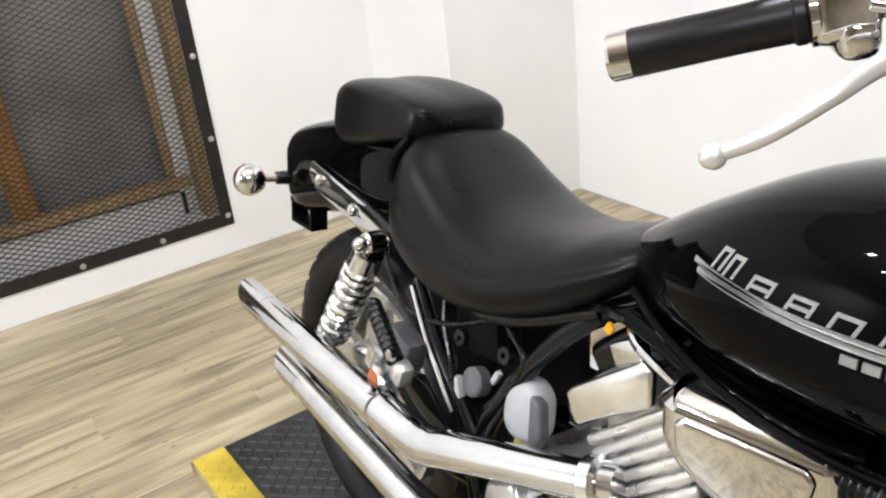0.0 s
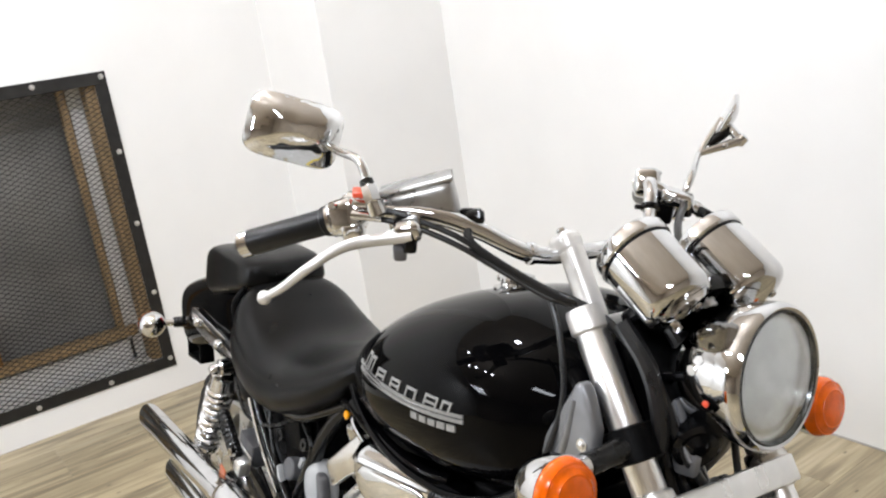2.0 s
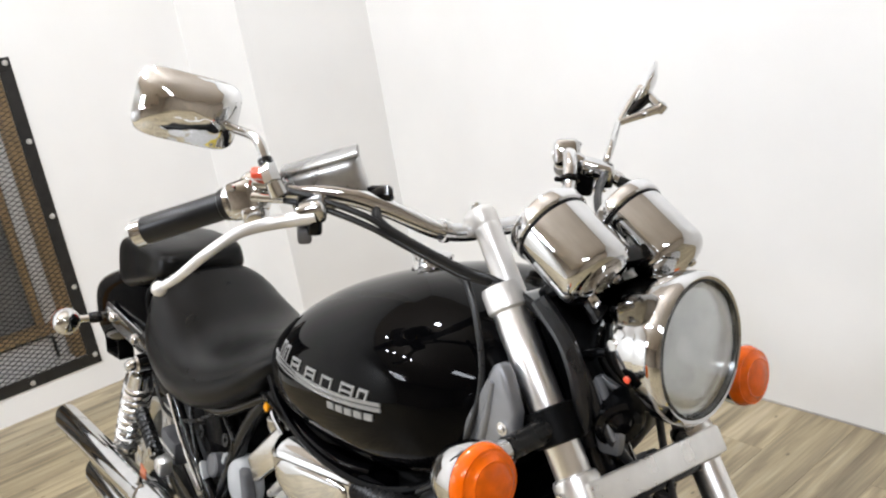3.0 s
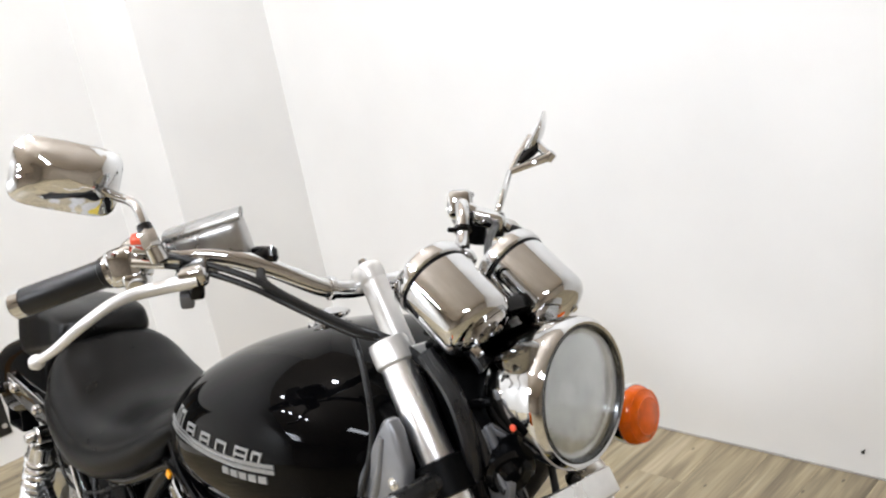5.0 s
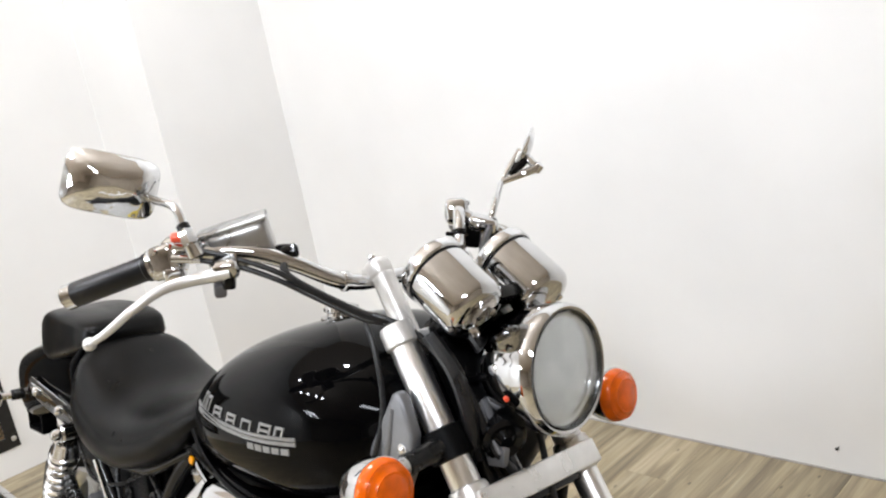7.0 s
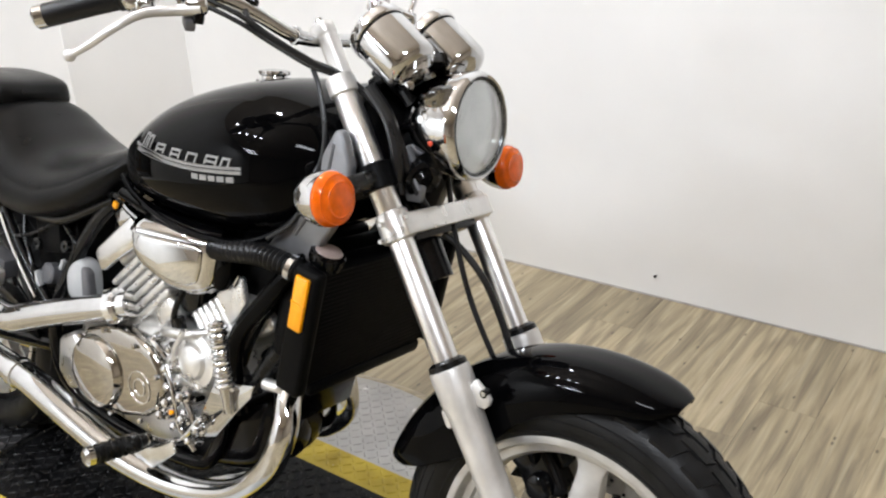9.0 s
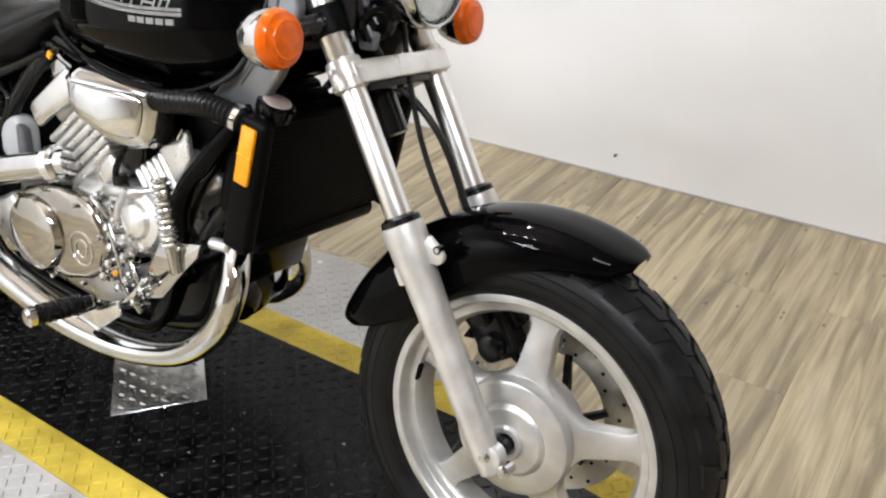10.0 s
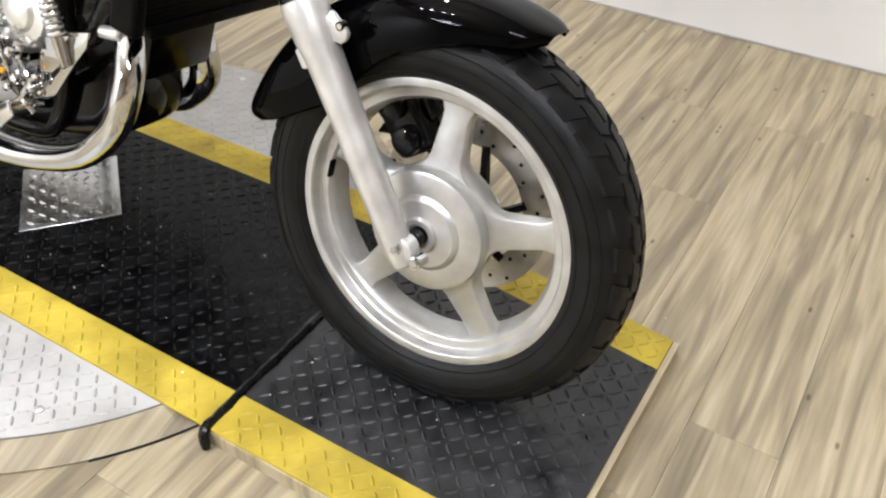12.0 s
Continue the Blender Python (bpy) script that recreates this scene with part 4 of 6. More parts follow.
part("handlebar", tube(RIGHT_BAR[::-1] + LEFT_BAR[1:], 0.0112, 18, 6), CHROME, bike, "chrome swept-back handlebar")
for s in (-1, 1):
    a, b = (Vector(q) for q in (RIGHT_BAR if s < 0 else LEFT_BAR)[-2:])
    swing = SWING if s > 0 else Matrix()
    d = (b - a).normalized()
    g = part("grip", turned([(-0.004, 0.0175), (-0.002, 0.0195), (0.004, 0.0195), (0.006, 0.0172), (0.04, 0.0168), (0.112, 0.0176), (0.115, 0.0165)], a, d, 32), GRIP, bike, "black rubber hand grip")
    part("end_cap", turned([(0.113, 0.0125), (0.114, 0.0178), (0.128, 0.0178), (0.131, 0.015), (0.132, 0.007)], a, d, 32), CHROME, g, "chrome bar end")
    sw = part("switch_housing", box(Matrix.Translation(a - d * 0.026) @ d.to_track_quat("Z", "Y").to_matrix().to_4x4(), (0.042, 0.046, 0.044), 0.011, 3), CHROME, bike, "chrome switch housing")
    part("throttle_flange", turned([(-0.012, 0.019), (-0.01, 0.0225), (-0.005, 0.0225), (-0.003, 0.019)], a, d, 24), CHROME, sw)
    part("switch_screw", turned([(0, 0.005), (0.003, 0.004)], a - d * 0.02 + Vector((0.01, s * 0.018, 0.016)), (0.3, s, 0.4), 10), CHROME, sw)
    if s > 0:
        part("bar_clamp", turned([(-0.004, 0.0125), (-0.003, 0.0148), (0.003, 0.0148), (0.004, 0.0125)], (1.034, 0.209, 1.112), (-0.35, 0.42, 0.84), 24), BLACK_METAL, sw, "dark clamp ring")
        part("clamp_screw", turned([(0, 0.004), (0.008, 0.004), (0.01, 0.002)], (1.024, 0.199, 1.112), (-0.5, -0.6, 0.1), 10), BLACK_METAL, sw)
        part("switch_block", box(pose(1.03, 0.246, 1.108, 12, 8, 40), (0.03, 0.03, 0.048), 0.007, 2), BLACK_PLASTIC, sw, "black plastic switch block")
        part("rocker", box(pose(1.045, 0.238, 1.12, 0, 20, 40), (0.012, 0.014, 0.012), 0.003, 2), BLACK_PLASTIC, sw)
        part("perch_arm", tube([(1.012, 0.244, 1.14), (1.04, 0.266, 1.122), (1.068, 0.285, 1.103)], [0.011, 0.0105, 0.009], 14, 4), CHROME, sw, "chrome clutch perch")
        part("cable_boot", tube([(1.066, 0.283, 1.104), (1.088, 0.298, 1.095)], [0.0095, 0.007], 12, 2), HOSE, sw, "black cable boot")
    # lever with its ball end
    lv = [(1.085, s * 0.268, 1.118), (1.06, s * 0.31, 1.112), (1.05, s * 0.345, 1.105), (1.04, s * 0.38, 1.085), (1.018, s * 0.405, 1.06), (0.994, s * 0.418, 1.045)]
    lv = [steer(q, s) for q in lv]
    lever = part("hand_lever", tube(lv, [0.0092, 0.0078, 0.0066, 0.006, 0.0054, 0.0048], 14, 6), SILVER_PAINT, bike, "satin aluminium lever with a ball end")
    part("ball", turned([(-0.009, 0.002), (-0.0076, 0.005), (-0.0034, 0.0083), (0.0, 0.009), (0.0034, 0.0083), (0.0076, 0.005), (0.009, 0.002)], lv[-1], (-0.6, s * 0.5, -0.5), 20), SILVER_PAINT, lever)
    part("lever_perch", box(swing @ pose(1.068, s * 0.262, 1.125, 10, 15, s * 35), (0.05, 0.035, 0.026), 0.008, 3), CHROME, bike, "chrome lever perch")
    part("pivot_bolt", turned([(-0.018, 0.008), (-0.015, 0.009), (0.012, 0.009), (0.018, 0.006)], steer((1.083, s * 0.268, 1.115), s), (0.1, 0, 1), 12), BLACK_METAL, bike)
# throttle cable ferrules and housing lobes beside the right grip
for k, (x, y, z) in enumerate(((1.012, -0.302, 1.152), (1.013, -0.306, 1.138))):
    part("cable_ferrule", tube([(x, y, z), (x + 0.034, y + 0.022, z - 0.003)], [0.0065, 0.005], 12, 2), CHROME, bike, "chrome cable ferrule")
part("throttle_lobe", box(pose(1.0, -0.298, 1.118, 15, 10, -38), (0.04, 0.028, 0.03), 0.01, 3), CHROME, bike, "chrome lower half of the throttle housing")
part("throttle_lobe", turned([(-0.016, 0.01), (-0.012, 0.0165), (0.012, 0.0165), (0.016, 0.01)], (1.0, -0.296, 1.146), (0.6, -0.5, 0.5), 20), CHROME, bike, "rounded chrome throttle drum")
part("lever_switch", box(pose(1.066, -0.272, 1.098, 0, 20, -30), (0.03, 0.016, 0.018), 0.004, 2), GREY_PLASTIC, bike, "grey brake switch under the lever perch")
# red kill switch
part("kill_switch", box(pose(1.022, -0.302, 1.166, 0, 15, -30), (0.022, 0.016, 0.007), 0.002), RED, bike, "red engine switch")
# brake fluid reservoir
rv = part("brake_reservoir", loft([(-0.052, 0.018, 0.022, -0.018, 0), (-0.049, 0.026, 0.026, -0.022, 0), (-0.02, 0.031, 0.027, -0.024, 0), (0.03, 0.031, 0.027, -0.024, 0), (0.048, 0.027, 0.026, -0.022, 0), (0.052, 0.019, 0.022, -0.018, 0)], 22, 40, 4.5), CAST_WORN, bike, "worn cast brake fluid reservoir")
rv.matrix_basis = pose(1.042, -0.222, 1.146, 8, -14, 52) @ Matrix.Diagonal((0.86, 0.97, 1.1, 1))
lid = part("lid", loft([(-0.05, 0.018, 0.008, 0, 0), (-0.046, 0.0255, 0.009, 0, 0), (0.045, 0.0265, 0.009, 0, 0), (0.05, 0.019, 0.008, 0, 0)], 10, 40, 3.0), CAST_WORN, rv, "flat reservoir lid")
lid.location = (0, 0, 0.0225)
part("hose_banjo", turned([(-0.012, 0.008), (0.0, 0.011), (0.008, 0.011), (0.013, 0.006)], (1.096, -0.182, 1.134), (0.6, 0.7, 0.1), 10), BLACK_METAL, bike, "black banjo bolt")
part("banjo_block", box(pose(1.088, -0.182, 1.134, 0, 0, 40), (0.026, 0.018, 0.02), 0.004), BLACK_PLASTIC, bike)
# risers and their caps
for y in (-0.062, 0.062):
    part("riser", box(pose(1.174, y * 1.12, 1.05, 0, -30, 0), (0.03, 0.03, 0.11), 0.011, 4), SILVER_PAINT, bike, "satin aluminium handlebar riser block")
    part("riser_cap", box(pose(1.142, y * 1.12, 1.094, 0, -30, 0), (0.042, 0.034, 0.034), 0.013, 4), SILVER_PAINT, bike, "rounded riser cap")
    part("bar_collar", turned([(-0.004, 0.0115), (-0.003, 0.0145), (0.003, 0.0145), (0.004, 0.0115)], (1.129, y * 1.9, 1.0865), (0.2 if y < 0 else -0.2, 1, -0.15 if y < 0 else 0.15), 20), CHROME, bike)
    hexbolt((1.134, y * 1.12, 1.109), (-0.5, 0, 0.87), 0.006)


# ---- mirrors ----
def mirror(place, yaw, pitch, root, mid, s, roll=0, thin=1.0, foot=None):
    m = pose(*place, roll, pitch, yaw)
    mi = part("mirror", loft([(0.0, 0.060, 0.041, -0.041, 0), (0.003, 0.0625, 0.043, -0.043, 0), (0.011, 0.0622, 0.0428, -0.0425, 0), (0.014, 0.0605, 0.0412, -0.04, 0), (0.022, 0.0555, 0.037, -0.033, -s * 0.002), (0.031, 0.047, 0.0305, -0.024, -s * 0.004), (0.038, 0.036, 0.022, -0.014, -s * 0.005), (0.0425, 0.021, 0.012, -0.005, -s * 0.005), (0.044, 0.005, 0.004, 0.0, -s * 0.005)], 40, 64, 5.0), CHROME_WAVY, bike, "rectangular chrome mirror housing")
    mi.matrix_basis = m @ Matrix.Diagonal((thin, 1, 1, 1))
    gl = part("mirror_glass", box(Matrix.Translation((-0.002, 0, 0)), (0.003, 0.112, 0.077), 0.001, 1), STEEL, mi, "silvered mirror glass")
    inner = Vector(foot) if foot else m @ Vector((0.034, -s * 0.02, 0.002))
    part("mirror_stem", tube([root, mid, inner + (Vector(mid) - inner) * 0.35, inner], [0.0062, 0.0058, 0.0055, 0.005], 12, 8), CHROME, bike, "slim chrome mirror stem")
    part("stem_boot", tube([Vector(root) + (Vector(mid) - Vector(root)) * 0.12, Vector(root) + (Vector(mid) - Vector(root)) * 0.42], [0.0095, 0.0085], 14, 2), HOSE, bike, "black rubber stem boot")
    part("stem_base", tube([(root[0] + 0.003, root[1] * 0.97, root[2] - 0.024), root], [0.0115, 0.0095], 14, 1), CHROME, bike, "chrome mirror stem base")
    part("stem_nut", turned([(-0.012, 0.011), (0.008, 0.011), (0.012, 0.008)], root, Vector(mid) - Vector(root), 6), CHROME, bike)


mirror((0.884, -0.321, 1.239), -21, 4, (1.044, -0.299, 1.166), (1.02, -0.299, 1.203), -1, -16, 1.0, (0.945, -0.3, 1.219))
mirror((0.982, 0.447, 1.245), 41, 28, (1.03, 0.285, 1.112), (1.034, 0.303, 1.152), 1, 10, 0.4, (1.002, 0.36, 1.188))
ELBOW, NUB, UPPER, WAIST = Vector((1.002, 0.36, 1.188)), Vector((1.04, 0.42, 1.21)), Vector((1.0, 0.418, 1.245)), Vector((1.018, 0.418, 1.229))
mb = part("mirror_bracket", tube([ELBOW, ELBOW.lerp(NUB, 0.5), NUB], [0.0052, 0.0068, 0.0085], 14, 4), CHROME, bike, "chrome bracket under the mirror")
part("bracket_web", tube([ELBOW, ELBOW.lerp(UPPER, 0.5), UPPER], [0.0045, 0.006, 0.0045], 12, 4), CHROME_WAVY, mb)
part("bracket_web", tube([UPPER, WAIST, NUB], [0.0045, 0.0085, 0.0075], 12, 4), CHROME_WAVY, mb)
# Black piece puts the bracket's shaded interior into a solid shape.
part("bracket_shade", tube([ELBOW.lerp(WAIST, 0.35), ELBOW.lerp(WAIST, 0.7), WAIST], [0.005, 0.009, 0.008], 12, 4), BLACK_METAL, mb, "dark piece standing in for the shaded hollow of the bracket")
part("bracket_knob", turned([(-0.01, 0.004), (-0.007, 0.0095), (0.007, 0.0095), (0.01, 0.004)], NUB, (0.5, 0.4, 0.75), 16), CHROME, mb)
part("bracket_screw", turned([(0, 0.005), (0.004, 0.0045), (0.006, 0.002)], ELBOW.lerp(NUB, 0.62) + Vector((0.004, -0.005, 0.0)), (0.6, -0.7, 0.2), 12), CHROME, mb)

# ---- turn signals ----
for s, fx, fy, fz in ((-1, 1.322, -0.244, 0.876), (1, 1.328, 0.212, 0.876)):
    c = Vector((fx, fy, fz))
    ts = part("turn_signal", turned([(-0.048, 0.012), (-0.046, 0.02), (-0.034, 0.031), (-0.016, 0.038), (0.0, 0.0405), (0.006, 0.0405), (0.007, 0.036)], c, (1, 0, 0.1), 40), CHROME, bike, "chrome front turn signal")
    part("lens", turned([(0.004, 0.0365), (0.006, 0.0395), (0.012, 0.039), (0.02, 0.034), (0.026, 0.024), (0.028, 0.012), (0.0285, 0.001)], c, (1, 0, 0.1), 40), ORANGE, ts, "orange lens")
    part("lens_ring", turned([(0.0195, 0.035), (0.0205, 0.0355), (0.0205, 0.033), (0.0255, 0.0255), (0.0265, 0.025), (0.0262, 0.0225)], c, (1, 0, 0.1), 40), ORANGE, ts, "moulded lens ring")
    foot = on_fork(0.675, s * 0.125, 0.004)
    bend = c + Vector((-0.022, -s * 0.062, 0.006))
    part("stalk", tube([c + Vector((-0.028, -s * 0.02, 0.0)), c + Vector((-0.024, -s * 0.045, 0.004)), bend], [0.0135, 0.013, 0.0125], 18, 3), CHROME_DULL, ts, "satin chrome stalk")
    part("stalk_boot", tube([bend, bend.lerp(foot, 0.5), foot], [0.0145, 0.0135, 0.015], 16, 3), HOSE, ts, "black rubber boot")

# ---- tank ----
TANK = [(0.572, 0.015, 0.79, 0.775, 0), (0.583, 0.04, 0.815, 0.765, 0), (0.618, 0.072, 0.838, 0.755, 0), (0.679, 0.115, 0.877, 0.752, 0), (0.754, 0.163, 0.921, 0.752, 0), (0.85, 0.197, 0.970, 0.745, 0), (0.96, 0.207, 1.001, 0.738, 0),
        (1.06, 0.205, 1.012, 0.742, 0), (1.14, 0.188, 0.997, 0.762, 0), (1.195, 0.154, 0.972, 0.80, 0), (1.225, 0.112, 0.945, 0.84, 0), (1.237, 0.07, 0.918, 0.885, 0)]
part("fuel_tank", loft(TANK, 60, 72, 2.35, 2.8), BLACK_PAINT, bike, "glossy black fuel tank with a pale script emblem", True, 60)
# seam lip under the tank
lip = [(0.70, -0.138, 0.80), (0.76, -0.158, 0.779), (0.85, -0.176, 0.757), (0.95, -0.184, 0.745), (1.05, -0.18, 0.747), (1.13, -0.165, 0.773), (1.18, -0.148, 0.82), (1.21, -0.128, 0.90)]
for s in (-1, 1):
    part("tank_lip", tube([(x, -s * y if s > 0 else y, z) for x, y, z in lip], 0.006, 10, 6), BLACK_PAINT, bike, "rolled lower tank seam")
cap = part("fuel_cap", turned([(0, 0.034), (0.004, 0.034), (0.006, 0.024), (0.010, 0.023), (0.013, 0.027), (0.019, 0.027), (0.022, 0.018), (0.023, 0.004)], (0.962, 0.0, 0.998), (-0.06, 0, 1), 40), CHROME, bike, "chrome fuel cap")
for k in range(12):
    a = 2 * math.pi * k / 12
    part("knurl", box(pose(0.961 + 0.027 * math.cos(a), 0.027 * math.sin(a), 1.014, 0, 0, math.degrees(a)), (0.004, 0.007, 0.006), 0.0015, 1), CHROME, cap)


def tank_side(x, z):
    """The tank's right-hand surface at (x, z)."""
    rows = np.array([tuple(r) for r in resample(TANK, 60)])
    w, zt, zb = (float(np.interp(x, rows[:, 0], rows[:, k])) for k in (1, 2, 3))
    zc, h = (zt + zb) / 2, (zt - zb) / 2
    f = min(abs(z - zc) / h, 0.999)
    e = 2.35 if z > zc else 2.8
    return -w * (1 - f ** e) ** (1 / e)


def on_tank(name, outline, mat, lift=0.0025, parent=None, label=""):
    """A thin raised badge that lies on the tank's side."""
    bm = bmesh.new()
    top = [bm.verts.new((x, tank_side(x, z) - lift, z)) for x, z in outline]
    low = [bm.verts.new((x, tank_side(x, z) + 0.002, z)) for x, z in outline]
    bm.faces.new(top)
    for i in range(len(outline)):
        j = (i + 1) % len(outline)
        bm.faces.new((top[i], top[j], low[j], low[i]))
    return part(name, bm, mat, parent or bike, label, False)


def line_strip(pts, w0, w1=None):
    w1 = w0 if w1 is None else w1
    n = len(pts)
    up = [(x, z + (w0 + (w1 - w0) * i / (n - 1)) / 2) for i, (x, z) in enumerate(pts)]
    dn = [(x, z - (w0 + (w1 - w0) * i / (n - 1)) / 2) for i, (x, z) in enumerate(pts)]
    return up + dn[::-1]


def emblem():
    """Silver badge of plain shapes: a double underline, slanted open boxes above it, a small bar below."""
    e = None

    def base(f):
        return 0.812 + 0.286 * f, 0.882 - 0.0095 * math.sin(math.pi * f) - 0.003 * f

    for a, b, dz, w in ((0.0, 1.0, 0.0, 0.0048), (0.03, 1.0, -0.0068, 0.0054)):
        pts = [(base(a + (b - a) * i / 20)[0], base(a + (b - a) * i / 20)[1] + dz) for i in range(21)]
        strip = on_tank("emblem" if e is None else "emblem_bar", line_strip(pts, w), EMBLEM, 0.002, e, "silver raised emblem of slanted plain shapes" if e is None else "")
        e = e or strip
    lean_x = 0.42
    at = lambda f, u, v: (base(f)[0] + u + v * lean_x, base(f)[1] + 0.0038 + v)
    t = 0.0036
    # each shape: place along the line, width, height; its strokes are left, right, top and, on some, a bar half way
    for f, w, h, bar in ((0.09, 0.014, 0.0225, False), (0.15, 0.015, 0.0225, False), (0.26, 0.026, 0.016, True), (0.41, 0.026, 0.016, True), (0.56, 0.026, 0.016, False), (0.72, 0.028, 0.0165, True), (0.85, 0.018, 0.014, False)):
        for u0, u1, v0, v1 in ((0, t, 0, h), (w - t, w, 0, h), (t, w - t, h - t, h)) + (((t, w - t, 0.004, 0.004 + t),) if bar else ()):
            on_tank("emblem_shape", [at(f, u0, v0), at(f, u1, v0), at(f, u1, v1), at(f, u0, v1)], EMBLEM, 0.0018, e)
    pts = [(base(0.62 + k * 0.33)[0], base(0.62 + k * 0.33)[1] - 0.0185) for k in (0, 0.25, 0.5, 0.75, 1)]
    for a, b in ((0, 0.16), (0.21, 0.37), (0.42, 0.58), (0.63, 0.79), (0.84, 1.0)):
        seg = [(np.interp(a + (b - a) * k / 3, (0, 1), (pts[0][0], pts[-1][0])), np.interp(a + (b - a) * k / 3, (0, 0.25, 0.5, 0.75, 1), [q[1] for q in pts])) for k in range(4)]
        on_tank("emblem_bar", line_strip(seg, 0.0088), EMBLEM, 0.002, e, "small plain silver bar")


emblem()

# ---- seats ----
SEAT = [(0.132, 0.07, 0.862, 0.78, 0), (0.15, 0.122, 0.886, 0.715, 0), (0.19, 0.154, 0.879, 0.682, 0), (0.26, 0.165, 0.838, 0.660, 0), (0.34, 0.17, 0.801, 0.653, 0), (0.43, 0.171, 0.79, 0.664, 0), (0.52, 0.160, 0.807, 0.692, 0), (0.60, 0.145, 0.833, 0.736, 0), (0.665, 0.125, 0.848, 0.783, 0), (0.695, 0.095, 0.851, 0.808, 0), (0.705, 0.05, 0.848, 0.83, 0)]


def padded(rows, n, half):
    """An upholstered pad: each row's half section is given as (fraction of width, fraction of height), crown to underside."""
    prof = resample([(k / (len(half) - 1), u, v) for k, (u, v) in enumerate(half)], 30)
    rings = []
    for x, w, top, low, mid in resample(rows, n):
        right = [Vector((x, mid - u * w, low + v * (top - low))) for _, u, v in prof]
        left = [Vector((x, mid + u * w, low + v * (top - low))) for _, u, v in prof[1:-1]]
        rings.append(right + left[::-1])
    return add_rings(bmesh.new(), rings)


SADDLE = [(0, 1.0), (0.22, 0.994), (0.42, 0.972), (0.6, 0.928), (0.74, 0.862), (0.845, 0.775), (0.912, 0.675), (0.945, 0.59), (0.955, 0.535), (0.983, 0.475), (1.0, 0.385), (0.99, 0.24), (0.92, 0.1), (0.7, 0.02), (0, 0)]
part("rider_seat", padded(SEAT, 64, SADDLE), VINYL, bike, "black vinyl rider seat with a skirted edge", True, 60)
PILLION = [(-0.148, 0.05, 0.88, 0.838, 0), (-0.138, 0.08, 0.908, 0.818, 0), (-0.085, 0.098, 0.932, 0.808, 0), (0.0, 0.106, 0.940, 0.826, 0), (0.08, 0.106, 0.936, 0.846, 0), (0.135, 0.103, 0.928, 0.858, 0), (0.165, 0.09, 0.917, 0.866, 0), (0.18, 0.055, 0.898, 0.876, 0)]
CUSHION = [(0, 0.98), (0.4, 1.0), (0.7, 0.985), (0.86, 0.93), (0.93, 0.83), (0.96, 0.7), (0.99, 0.45), (0.99, 0.25), (0.93, 0.1), (0.7, 0.0), (0, 0)]
part("pillion_seat", padded(PILLION, 48, CUSHION), VINYL, bike, "black vinyl passenger pad", True, 60)
part("seat_bracket", tube([(0.138, -0.118, 0.795), (0.14, -0.116, 0.835), (0.16, -0.102, 0.872)], [0.009, 0.011, 0.006], 10, 4), BLACK_PLASTIC, bike, "dark bracket between the seats")
# ---- tail ----
TAIL = [(0.16, 0.08, 0.85, 0.70, 0), (0.05, 0.088, 0.858, 0.69, 0), (-0.1, 0.09, 0.852, 0.665, 0), (-0.22, 0.088, 0.832, 0.635, 0), (-0.32, 0.082, 0.806, 0.612, 0), (-0.375, 0.07, 0.786, 0.618, 0), (-0.39, 0.04, 0.772, 0.64, 0)]
part("rear_fender", loft(TAIL, 40, 56, 3.2), BLACK_PAINT, bike, "glossy black rear fender", True, 60)

part("tail_light", loft([(-0.43, 0.03, 0.735, 0.70, 0), (-0.42, 0.05, 0.75, 0.685, 0), (-0.38, 0.055, 0.755, 0.68, 0)], 12, 32, 3.5), RED_LENS, bike, "dark red tail lamp")
pb = part("plate_bracket", box(pose(-0.335, -0.035, 0.665, 0, 0, 0), (0.07, 0.03, 0.08), 0.005), BLACK_PLASTIC, bike, "black number plate bracket with an open frame")
for x, z, w, h in ((-0.385, 0.605, 0.01, 0.055), (-0.295, 0.605, 0.01, 0.055), (-0.34, 0.58, 0.1, 0.012), (-0.35, 0.625, 0.09, 0.01)):
    part("frame_bar", box(pose(x, -0.035, z, 0, 0, 0), (w, 0.04, h), 0.002), BLACK_PLASTIC, pb)
